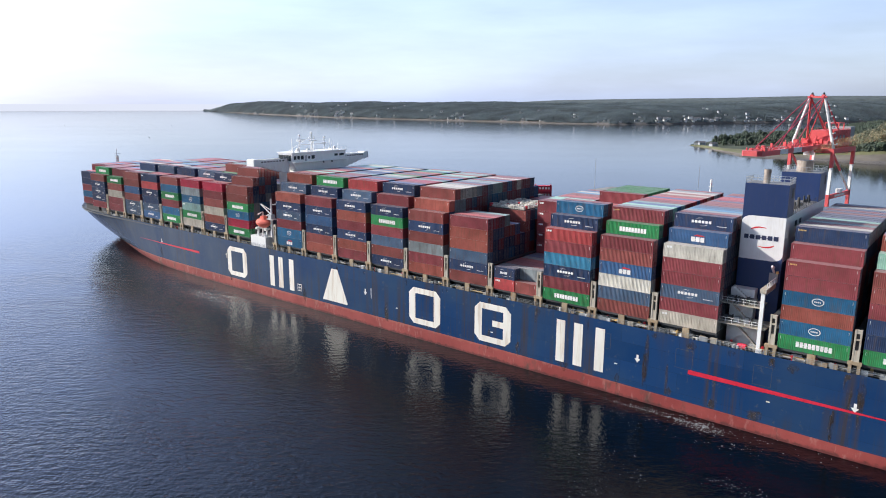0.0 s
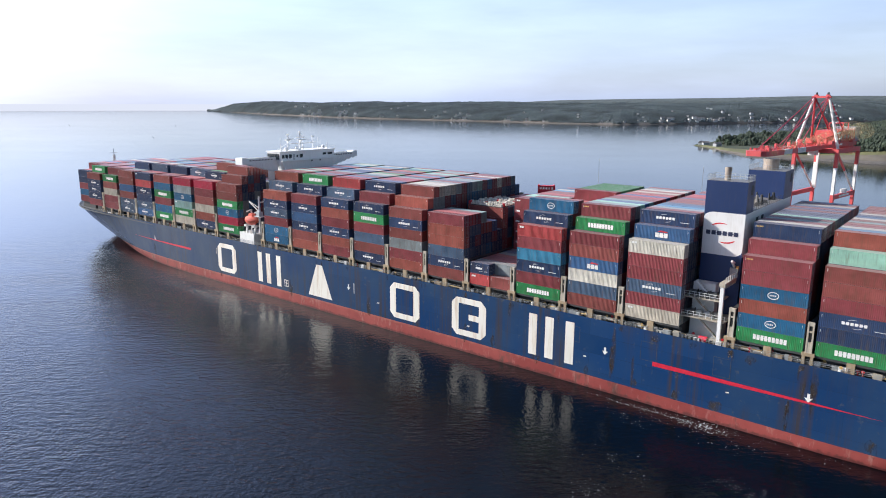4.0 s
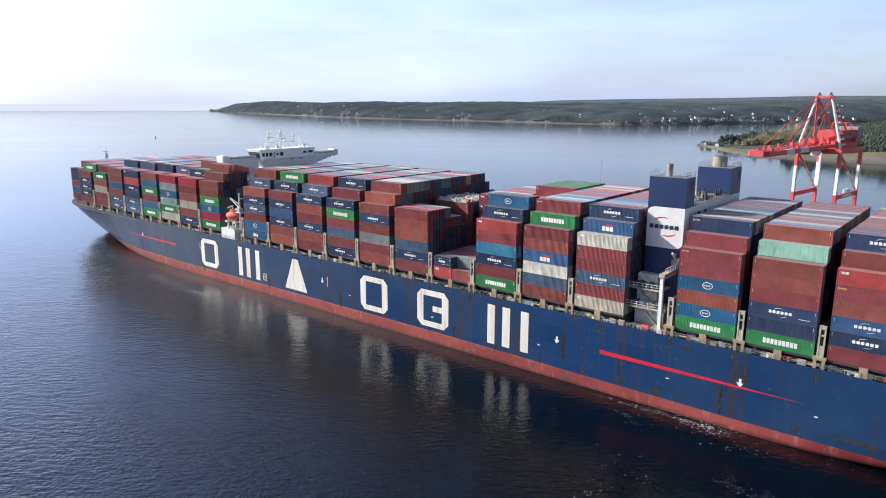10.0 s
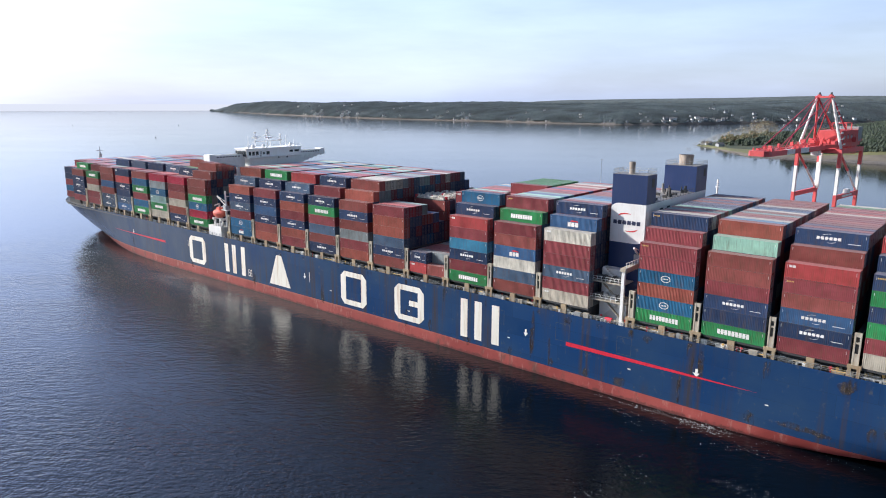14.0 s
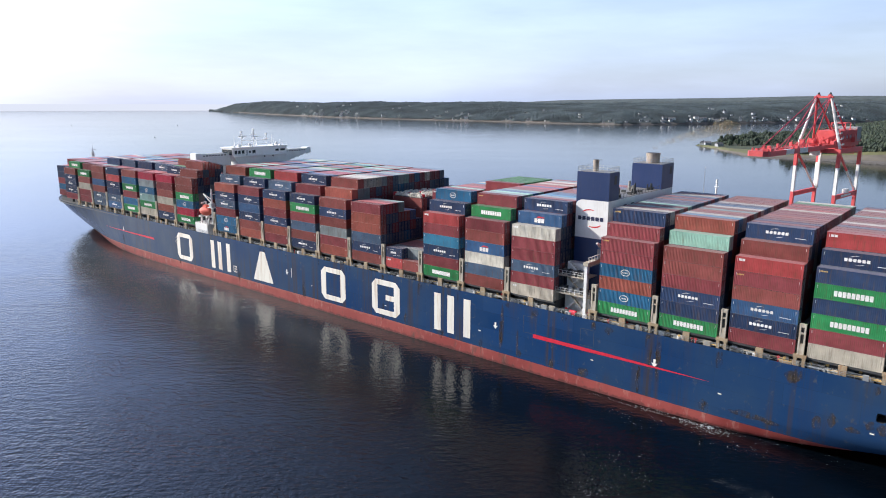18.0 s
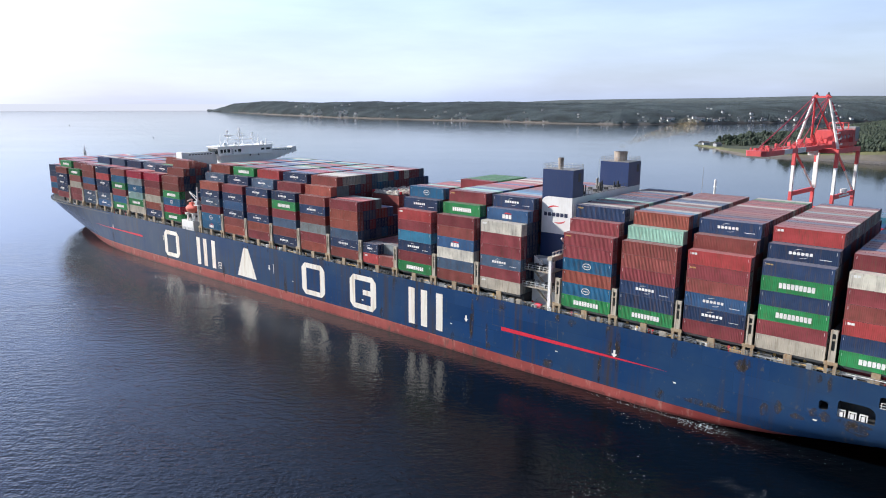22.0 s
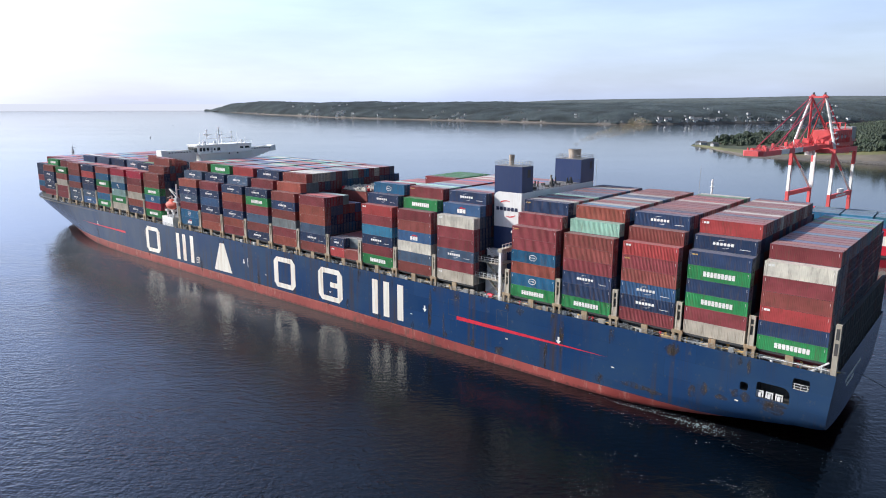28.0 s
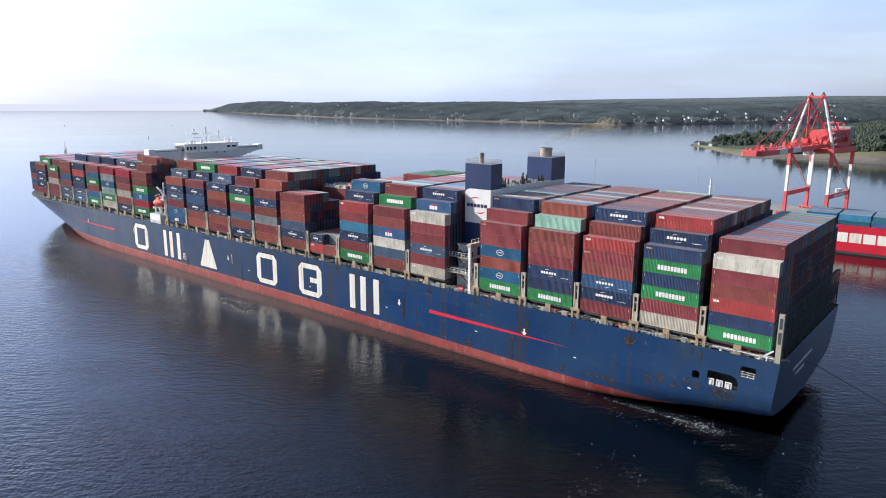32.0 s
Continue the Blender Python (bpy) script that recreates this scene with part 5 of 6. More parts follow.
for x, y, r in ((234, 8.5, 0.9), (234.5, 3.5, 0.7), (235, -9.5, 0.8)):
    part("dome", Shape().tube((x, y, 47.7), (x, y, 48.3), r * 0.6, r, k=12).tube((x, y, 48.3), (x, y, 49.1), r, r * 0.4, k=12), HAZED_WHITE, bridge, "white aerial dome")
for i in range(12):
    part("rail_post", Shape().box(232.1, 232.16, -12.6 + i * 2.29, -12.54 + i * 2.29, 47.75, 48.8), HAZED_WHITE, bridge)
part("rail", Shape().box(232.1, 232.15, -12.6, 12.6, 48.75, 48.82), HAZED_WHITE, bridge)
# lifeboat in the gap beside the tower
s = Shape()
s.box(231.5, 239.6, 14.5, 25.8, TOP - 0.6, 20.4)
part("boat_deck", s, SHIP_WHITE, ship, "white boat deck house")
s = Shape()
for i in range(13):
    a = i / 12
    r = 1.85 * max(0.05, math.sin(math.pi * (0.06 + 0.88 * a))) ** 0.6
    s.v += [(231.2 + 6.4 * a, 24.2 + r * math.cos(t), 25.0 + r * (1.0 if math.sin(t) < 0 else 0.85) * math.sin(t)) for t in np.linspace(0, 2 * math.pi, 12, endpoint=False)]
    if i:
        s.f += [(12 * i - 12 + j, 12 * i - 12 + (j + 1) % 12, 12 * i + (j + 1) % 12, 12 * i + j) for j in range(12)]
s.f += [tuple(range(11, -1, -1)), tuple(range(144, 156))]
s.m = [0] * len(s.f)
boat = part("lifeboat", s, BOAT_ORANGE, ship, "orange enclosed lifeboat in davits")
part("canopy", Shape().prism([(233.0, 26.2), (233.4, 27.3), (235.0, 27.3), (235.4, 26.2)], "y", 23.5, 24.9), BOAT_ORANGE, boat)
part("keel", Shape().box(232.0, 236.8, 24.1, 24.3, 22.9, 23.4), SHIP_WHITE, boat)
s = Shape()
for x in (232.0, 236.6):
    s.beam((x, 22.9, 20.4), (x, 22.6, 28.2), 0.45).beam((x, 22.6, 28.2), (x, 24.6, 27.6), 0.35).beam((x, 24.9, 20.4), (x, 24.5, 23.4), 0.5).box(x - 0.5, x + 0.5, 23.2, 25.6, 22.6, 23.3)
s.tube((229.4, 24.5, 20.4), (229.4, 24.5, 33.5), 0.4, 0.3, k=10).beam((229.4, 24.5, 28.2), (234.8, 24.5, 31.2), 0.3).beam((229.4, 24.5, 29.6), (234.8, 24.5, 31.4), 0.2).beam((229.4, 24.5, 31.5), (229.4, 21.5, 31.5), 0.3).box(227.6, 231.2, 23.4, 25.4, 26.6, 26.8)
part("davit", s, SHIP_WHITE, ship, "white davits and post")
for x in (232.6, 234.2, 235.8):
    part("bollard", Shape().tube((x, 25.3, 20.4), (x, 25.3, 21.5), 0.28, k=10), SHIP_WHITE, ship)
part("crane_cab", Shape().box(228.6, 230.2, 23.7, 25.3, 26.8, 28.2), LIGHT_GREY, ship, "grey deck crane cab")
# foremast
s = Shape()
for sx, sy in ((-1, -1), (1, -1), (1, 1), (-1, 1)):
    s.beam((381 + sx * 1.0, sy * 1.0, TOP - 0.6), (381 + sx * 0.35, sy * 0.35, 38.6), 0.22)
for k in range(9):
    z = TOP + 1 + k * 2.3
    w = 1.0 - 0.65 * (z - TOP) / 22
    for sx, sy, tx, ty in ((-1, -1, 1, -1), (1, -1, 1, 1), (1, 1, -1, 1), (-1, 1, -1, -1)):
        s.beam((381 + sx * w, sy * w, z), (381 + tx * (w - 0.06), ty * (w - 0.06), z + 2.3), 0.12).beam((381 + sx * w, sy * w, z), (381 + tx * w, ty * w, z), 0.12)
mast = part("foremast", s, LIGHT_GREY, ship, "pale lattice foremast on the forecastle")
part("platform", Shape().box(379.8, 382.2, -1.3, 1.3, 34.6, 34.8).box(380.2, 381.8, -0.9, 0.9, 37.4, 37.6), LIGHT_GREY, mast)
part("pole", Shape().tube((381, 0, 38.4), (381, 0, 42.0), 0.16, 0.08, k=8), LIGHT_GREY, mast)
part("yard", Shape().box(380.9, 381.1, -1.8, 1.8, 39.4, 39.6), LIGHT_GREY, mast)

# ---- quay crane: local x points over the water, y along the rails ----
crane = thing("quay_crane", "red and white ship-to-shore gantry crane on the quay", "gantry crane", at=pose(201.0, 378.7, 8.61, 0, 0, 223.8) @ Matrix.Scale(0.91, 4))
HALF_RAIL, REAR = 11.85, -38.0
for x in (0, REAR):
    for y in (-HALF_RAIL, HALF_RAIL):
        s = Shape().box(x - 1.1, x + 1.1, y - 0.9, y + 0.9, -4.5, 8.5)
        leg = part("leg", s, CRANE_RED, crane, "red and white box leg")
        part("leg_middle", Shape().box(x - 1.0, x + 1.0, y - 0.8, y + 0.8, 8.5, 24.5), CRANE_WHITE, leg, "white painted length of the leg")
        part("leg_top", Shape().box(x - 1.1, x + 1.1, y - 0.9, y + 0.9, 24.5, 33.0), CRANE_RED, leg)
        s = Shape().box(x - 1.0, x + 1.0, y - 4.5, y + 4.5, -5.2, -4.4)
        for k in range(4):
            s.tube((x - 0.4, y - 3.6 + k * 2.4, -5.6), (x + 0.4, y - 3.6 + k * 2.4, -5.6), 0.56, k=12)
        part("bogie", s, CRANE_RED, leg, "red wheel bogie")
for y in (-HALF_RAIL, HALF_RAIL):
    part("sill_beam", Shape().box(REAR + 1, -1, y - 0.7, y + 0.7, 5.6, 8.2), CRANE_RED, crane, "red sill beam")
    part("brace", Shape().beam((REAR + 1, y, 8.2), (REAR / 2 + 2, y, 22.0), 1.0), CRANE_WHITE, crane, "white and red diagonal brace")
    part("brace", Shape().beam((REAR / 2 + 2, y, 22.0), (-1, y, 32.5), 1.0), CRANE_RED, crane)
    part("top_beam", Shape().box(REAR - 1.1, 1.1, y - 0.9, y + 0.9, 33.0, 35.6), CRANE_RED, crane)
for x in (0, REAR):
    part("portal_beam", Shape().box(x - 1.0, x + 1.0, -HALF_RAIL + 0.8, HALF_RAIL - 0.8, 33.05, 35.4), CRANE_RED, crane)
part("sign_panel", Shape().box(-28, -10, HALF_RAIL + 0.71, HALF_RAIL + 0.76, 6.3, 7.5), CRANE_WHITE, crane, "pale name panel with a dark bar")
for y in (-4.2, 4.2):
    part("girder", Shape().box(REAR - 19, 6, y - 0.9, y + 0.9, 35.6, 38.0), CRANE_RED, crane, "red main girder")
    for a, c, m in ((6, 31, CRANE_RED), (31, 43, CRANE_WHITE), (43, 51, CRANE_RED), (51, 62, CRANE_WHITE), (62, 84, CRANE_RED)):
        part("boom_length", Shape().box(a, c, y - 0.9, y + 0.9, 35.0, 37.7), m, crane)
    s = Shape()
    for a in np.arange(8, 84, 2.2):
        s.box(a, a + 0.12, y * 0.58 - 0.06, y * 0.58 + 0.06, 37.6, 38.8)
    s.box(8, 84, y * 0.58 - 0.06, y * 0.58 + 0.06, 38.7, 38.85).box(6, 84, *sorted((y * 0.55, y * 0.8)), 37.5, 37.6)
    part("walkway", s, CRANE_RED, crane)
    s = Shape()
    for a in np.arange(REAR - 18, 0, 2.2):
        s.box(a, a + 0.12, y * 1.6 - 0.06, y * 1.6 + 0.06, 38.2, 39.4)
    s.box(REAR - 18, 1, y * 1.6 - 0.06, y * 1.6 + 0.06, 39.3, 39.45).box(REAR - 18, 1, *sorted((y * 1.2, y * 1.62)), 38.05, 38.2)
    part("walkway", s, CRANE_RED, crane)
for x in np.arange(10, 84, 10):
    part("boom_tie", Shape().box(x - 0.4, x + 0.4, -3.4, 3.4, 35.6, 37.3), CRANE_RED, crane)
part("boom_head", Shape().prism([(82, -5.2), (86, -5.2), (88.5, -3.5), (88.5, 3.5), (86, 5.2), (82, 5.2)], "z", 35.2, 37.9), CRANE_RED, crane, "red boom head with sheaves")
for y in (-1, 1):
    part("mast_leg", Shape().tube((0, y * HALF_RAIL, 35.6), (0, y * 4.0, 65.5), 0.85, 0.7, k=12), CRANE_WHITE, crane, "white A-frame leg")
    part("back_leg", Shape().tube((-14, y * 8, 37.5), (0, y * 3.6, 65.0), 0.6, k=10), CRANE_RED, crane, "red raking mast leg")
    part("stay", Shape().tube((0, y * 3.8, 66), (75, y * 4.2, 37.6), 0.27, k=8), STAY_RED, crane, "red boom stay")
    part("stay", Shape().tube((0, y * 3.8, 65.4), (41, y * 4.2, 37.6), 0.27, k=8), STAY_RED, crane)
    part("stay", Shape().tube((0, y * 3.8, 65.8), (REAR - 4, y * 4.2, 38.2), 0.4, k=8), STAY_RED, crane)
    part("sheave", Shape().tube((-0.4, y * 3.2 - 0.3, 67.0), (-0.4, y * 3.2 + 0.3, 67.0), 1.1, k=14), DARK, crane, "dark sheave")
part("mast_head", Shape().box(-1.0, 1.0, -5.2, 5.2, 64.9, 65.9), CRANE_RED, crane, "red mast head beam")
for y in (-1, 1):
    part("sheave_cheek", Shape().box(-1.6, 0.8, y * 3.2 - 0.9, y * 3.2 + 0.9, 65.9, 66.8), CRANE_RED, crane)
    part("tie", Shape().tube((-14, y * 8, 37.5), (0, -y * 3.6, 64.0), 0.3, k=8), CRANE_RED, crane, "red cross tie")
for x in (-31, -41):
    part("roof_portal", Shape().box(x - 0.3, x + 0.3, -4.2, -3.6, 45.6, 50.0).box(x - 0.3, x + 0.3, 3.6, 4.2, 45.6, 50.0).box(x - 0.3, x + 0.3, -4.2, 4.2, 49.5, 50.1), CRANE_RED, crane, "red maintenance portal on the house roof")
part("roof_beam", Shape().box(-41, -31, -4.1, -3.6, 49.5, 50.1), CRANE_RED, crane)
part("roof_beam", Shape().box(-41, -31, 3.6, 4.1, 49.5, 50.1), CRANE_RED, crane)
part("operator_cab", Shape().box(2.5, 6.5, -2.2, 2.2, 31.6, 34.6), SHIP_WHITE, crane, "pale operator cab under the boom")
part("trolley", Shape().box(1.0, 9.0, -3.6, 3.6, 34.9, 35.9), CRANE_RED, crane)
for x, y, w, h in ((-8, -7.5, 4, 2.5), (-8, 7.5, 3, 3.5), (-14, 0, 5, 2.0), (2, -8.5, 3, 2.2), (2.5, 8.5, 3, 2.0), (-48, -3, 4, 2.6), (-52, 3, 3, 1.8), (-37, 8, 4, 3.0)):
    part("cabinet", Shape().box(x - w / 2, x + w / 2, y - 1.1, y + 1.1, 38.2, 38.2 + h), CRANE_RED, crane)
for i in range(3):
    part("rear_platform", Shape().box(REAR - 18 + i * 6, REAR - 13.5 + i * 6, -6.8, 6.8, 33.6 - i * 0.8, 33.9 - i * 0.8), CRANE_RED, crane)
s = Shape()
for k in range(8):
    z = 38 + k * 3.2
    y = HALF_RAIL + (4.0 - HALF_RAIL) * (z - 35.6) / 29.9
    s.box(-1.6, 1.6, y + 0.6, y + 2.2, z, z + 0.12).box(-1.6, 1.6, y + 2.1, y + 2.2, z + 0.1, z + 1.0)
part("ladder_landing", s, CRANE_WHITE, crane, "white ladder landings")
part("machinery_house", Shape().box(-46.5, -15, -6.5, 6.5, 38.2, 45.6), CRANE_RED, crane, "red machinery house")
for k in range(9):
    x = -45.8 + k * 3.75
    for y in (-1, 1):
        part("house_rib", Shape().box(x, x + 0.35, *sorted((y * 6.5, y * 6.75)), 38.4, 45.6), CRANE_RED, crane)
for x, z, w, h in ((-44, 40.0, 1.4, 1.2), (-36, 42.2, 1.8, 1.0), (-28.5, 42.2, 1.8, 1.0), (-21, 38.6, 1.2, 2.4)):
    part("house_vent", Shape().box(x, x + w, 6.5, 6.62, z, z + h), DARK, crane, "dark vent in the machinery house")
part("house_rail", Shape().box(-46.5, -15, 6.3, 6.4, 46.5, 46.6).box(-46.5, -15, -6.4, -6.3, 46.5, 46.6), CRANE_RED, crane)
for k in range(15):
    part("rail_post", Shape().box(-46.4 + k * 2.2, -46.3 + k * 2.2, 6.3, 6.4, 45.6, 46.6), CRANE_RED, crane)
part("sill_winch", Shape().box(-22, -17, HALF_RAIL - 1.2, HALF_RAIL + 1.2, 8.2, 10.6), CRANE_WHITE, crane, "white winch box on the sill beam")
part("electrical_house", Shape().box(-55, -46.6, -6.4, 6.4, 38.2, 47.2), GREY_STEEL, crane, "grey electrical house")
s = Shape()
for a in (-52, -46, -40):
    s.box(a, a + 3.5, -5, 5, 31.5, 35.5)
part("counterweight", s, CRANE_RED, crane)
for k in range(9):
    part("winch_gear", Shape().box(-12 + k * 1.4, -11.2 + k * 1.4, -7 + (k * 5) % 11, -5.6 + (k * 5) % 11, 38.2, 39.4 + (k % 3) * 0.8), CRANE_RED, crane)
q = random.Random(31)
for k in range(70):
    x, y = q.choice(((q.uniform(-50, 4), q.uniform(-8, 8)), (q.uniform(6, 86), q.choice((-5.2, -4.2, 4.2, 5.2)))))
    z = 38.2 if x < 5 else 37.7
    if q.random() < 0.6:
        w = q.uniform(0.3, 1.2)
        part("machinery_box", Shape().box(x - w, x + w, y - w * 0.6, y + w * 0.6, z, z + q.uniform(0.6, 2.4 if x > 5 else 4.5)), CRANE_RED, crane)
    else:
        part("rail_post", Shape().tube((x, y, z), (x, y, z + q.uniform(1.5, 4.0)), 0.16, k=6), CRANE_RED, crane)
for k in range(10):
    x, z = REAR - 17 + k * 1.9, 30.5 + (k * 7 % 5) * 1.1
    part("hanging_frame", Shape().box(x, x + 0.25, -6.6, 6.6, z, z + 0.25).box(x, x + 0.25, -6.6, -6.35, z, 35.0).box(x, x + 0.25, 6.35, 6.6, z, 35.0), CRANE_RED, crane)
for k in range(6):
    part("drum", Shape().tube((-33 + k * 3.2, 6.5, 41.5), (-33 + k * 3.2, 7.2, 41.5), 1.0, k=12), CRANE_RED if k % 2 else GREY_STEEL, crane)
part("stair_tower", Shape().box(REAR + 1.2, REAR + 2.4, -HALF_RAIL + 0.8, -HALF_RAIL + 2.2, 8, 33), CRANE_WHITE, crane, "white lift shaft on the rear leg")

# ---- quay, shed, poles ----
QUAY = pose(201.0, 378.7, 0, 0, 0, 223.8)
s = Shape().prism([(4, -150), (4, 160), (-40, 160), (-40, -150)], "z", -4, 3.0)
thing("quay", "grey concrete quay deck", "quay", kind="structure", data=s.mesh("quay", CONCRETE), at=QUAY)
for x, y, h in ((-12, -146, 22), (-12, -68.5, 22)):
    ob = thing("light_pole", "thin grey lighting pole on the quay", "light pole", "poles on the quay", at=QUAY @ pose(x, y, 3.0))
    part("pole", Shape().tube((0, 0, 0), (0, 0, h), 0.16, 0.09, k=8), GREY_STEEL, ob)
    part("lamp_head", Shape().box(-0.9, 0.9, -0.25, 0.25, h, h + 0.25), GREY_STEEL, ob)
ob = thing("signal_tower", "slim white signal tower on the quay", "tower", at=QUAY @ pose(-12, -60.2, 3.0))
part("shaft", Shape().tube((0, 0, 0), (0, 0, 13), 0.8, 0.45, k=12), SHIP_WHITE, ob)
part("gallery", Shape().tube((0, 0, 10.2), (0, 0, 10.7), 1.25, k=12).box(-1.6, 1.6, -0.2, 0.2, 11.8, 12.0), SHIP_WHITE, ob)
part("lantern", Shape().tube((0, 0, 13), (0, 0, 15.2), 0.8, 0.3, k=12), SHIP_WHITE, ob)

ob = thing("work_barge", "small red work barge with white blocks on its side", "barge", at=pose(74.3, 510.0, 0, 0, 0, -8))
part("hull", Shape().prism([(-6.4, 0.4), (-5.6, -0.8), (5.6, -0.8), (6.4, 0.4), (6.4, 4.2), (-6.4, 4.2)], "y", -2.4, 2.4), MOORED_RED, ob)
part("coaming", Shape().box(-6.0, -5.2, -2.3, 2.3, 4.2, 5.0).box(4.9, 6.0, -2.3, 2.3, 4.2, 4.8), MOORED_RED, ob)
for i in range(5):
    part("painted_mark", Shape().box(-4.9 + i * 2.1, -3.6 + i * 2.1, -2.46, -2.4, 1.6, 3.2), HULL_WHITE, ob)

# ---- red feeder ship at the quay ----
feeder = thing("feeder_ship", "moored red cargo ship with blue containers on deck", "cargo ship", at=pose(174.0, 300.4, 0, 0, 0, -37.3))
s = Shape()
s.prism([(-18, 2), (-14, 0), (120, 0), (132, 9), (120, 22), (-14, 22), (-18, 20)], "z", 1.0, 11.6)
part("hull", s, MOORED_RED, feeder, "bright red hull")
part("boot_topping", Shape().prism([(-18, 2), (-14, 0.1), (120, 0.1), (132, 9), (120, 21.9), (-14, 21.9), (-18, 20)], "z", -3, 1.0), DARK, feeder, "dark boot topping")
for i in range(5):
    part("painted_mark", Shape().box(0.6 + i * 5.3, 5.3 + i * 5.3, -0.06, 0.02, 5.1, 9.3), HULL_WHITE, feeder, "plain white painted block")
part("bulwark", Shape().box(-14, 120, 0.05, 0.3, 11.6, 12.6), MOORED_RED, feeder)
for i in range(5):
    for j in range(8):
        for k in range(2):
            if j < 2 or k == 1:
                key = "VUVVLVPV"[(i * 3 + j + k) % 8]
                thing("shipping_container", f"{PAINTS[key][0]} container on the moored cargo ship", "shipping container", "containers on the moored ship", data=cached(container_mesh, key, LONG),
                      at=pose(174.0, 300.4, 0, 0, 0, -37.3) @ pose(-6 + i * 12.9, 2.1 + j * 2.55, 11.6 + k * TIER * 0.93))

# ---- far headland with woods and houses ----
SHORE = ((-1451, 4246), (-1149, 3792), (-839, 3296), (-611, 2966), (-432, 2742), (-194, 2522), (10, 2368), (189, 2232), (345, 2084), (493, 2002), (677, 2072), (885, 2175), (1138, 2262), (1468, 2364), (2100, 2520))
CREST = (14, 49, 58, 60, 61, 60, 60, 59, 58, 58, 59, 64, 70, 74, 74)
rng = np.random.default_rng(11)


def rolling(x, y, size):
    return noise.noise(Vector((x / size, y / size, 3.1)))


def on_shore(u):
    k = min(int(u), len(SHORE) - 2)
    f = u - k
    a, b = SHORE[k], SHORE[k + 1]
    return a[0] + (b[0] - a[0]) * f, a[1] + (b[1] - a[1]) * f, CREST[k] + (CREST[k + 1] - CREST[k]) * f


def headland(u, d):
    """A point of the headland: u along its shore, d metres inland."""
    x, y, top = on_shore(u)
    r = math.hypot(x, y)
    room = min(1.0, max(0.12, u / 1.6))
    d2 = d * room
    x, y = x * (1 + d2 / r), y * (1 + d2 / r)
    rise = 1 - math.exp(-d2 / 210)
    return x + 14 * rolling(x, y, 90), y, max(-1.0, min(2.5, d2 * 0.2) + top * rise * (1 + 0.16 * rolling(x, y, 420)) - 0.4)


US = np.linspace(0, len(SHORE) - 1.001, 150)
DS = (-6, 0, 6, 14, 30, 60, 100, 160, 240, 340, 460, 560)
s = Shape()
s.add([headland(u, d) if d > 0 else (*headland(u, max(d, 0))[:2], -2.0 if d < 0 else 0.3) for u in US for d in DS],
      [(i * len(DS) + j, (i + 1) * len(DS) + j, (i + 1) * len(DS) + j + 1, i * len(DS) + j + 1) for i in range(len(US) - 1) for j in range(len(DS) - 1)])
for k in range(len(s.m)):
    s.m[k] = 1 if k % (len(DS) - 1) < 3 else 0
thing("headland", "long wooded headland with a rocky shore", "headland", kind="structure", data=s.mesh("headland", HAZED_GROUND, ROCK))

ICO_V = []
g = (1 + 5 ** 0.5) / 2
for a, b in ((-1, g), (1, g), (-1, -g), (1, -g)):
    ICO_V += [(a, b, 0)]
for a, b in ((-1, g), (1, g), (-1, -g), (1, -g)):
    ICO_V += [(0, a, b)]
for a, b in ((g, -1), (g, 1), (-g, -1), (-g, 1)):
    ICO_V += [(a, 0, b)]
ICO_V = np.array(ICO_V) / math.sqrt(1 + g * g)
ICO_F = np.array(((0, 11, 5), (0, 5, 1), (0, 1, 7), (0, 7, 10), (0, 10, 11), (1, 5, 9), (5, 11, 4), (11, 10, 2), (10, 7, 6), (7, 1, 8),
                  (3, 9, 4), (3, 4, 2), (3, 2, 6), (3, 6, 8), (3, 8, 9), (4, 9, 5), (2, 4, 11), (6, 2, 10), (8, 6, 7), (9, 8, 1)))


def clumps(name, centres, sizes, tall, mat):
    """Many ragged leafy clumps in one mesh."""
    c, r = np.asarray(centres, float), np.asarray(sizes, float)
    k = len(c)
    jag = rng.uniform(0.6, 1.3, (k, 12, 1))
    v = ICO_V[None] * jag * r[:, None, None] * np.array((1, 1, tall)) + c[:, None]
    f = ICO_F[None] + (np.arange(k) * 12)[:, None, None]
    me = bpy.data.meshes.new(name)
    me.vertices.add(k * 12)
    me.vertices.foreach_set("co", v.ravel())
    me.loops.add(k * 60)
    me.loops.foreach_set("vertex_index", f.ravel().astype(np.int32))
    me.polygons.add(k * 20)
    me.polygons.foreach_set("loop_start", np.arange(k * 20, dtype=np.int32) * 3)
    me.polygons.foreach_set("use_smooth", np.ones(k * 20, dtype=bool))
    me.update(calc_edges=True)
    me.materials.append(mat)
    return me


s = Shape()
ridge = [(-300 + 175 * i, 4560 - 0.06 * abs(1200 - 175 * i) + 20 * rolling(i * 60, 5, 90), 70 + 40 * min(1, max(0, (i - 4) / 14)) + 9 * rolling(i * 170, 40, 700)) for i in range(23)]
ridge = [(x, y, min(z, 20 + 9 * i)) for i, (x, y, z) in enumerate(ridge)]
s.add([(x, y - 260, 0) for x, y, z in ridge] + [(x, y - 90, z * 0.8) for x, y, z in ridge] + [(x, y, z) for x, y, z in ridge] + [(x, y + 120, z * 0.9) for x, y, z in ridge],
      [(k * 23 + i, k * 23 + i + 1, (k + 1) * 23 + i + 1, (k + 1) * 23 + i) for k in range(3) for i in range(22)])
thing("far_hills", "low wooded hills far beyond the headland", "hills", kind="structure", data=s.mesh("far_hills", HAZED_GROUND))
HOUSES = []
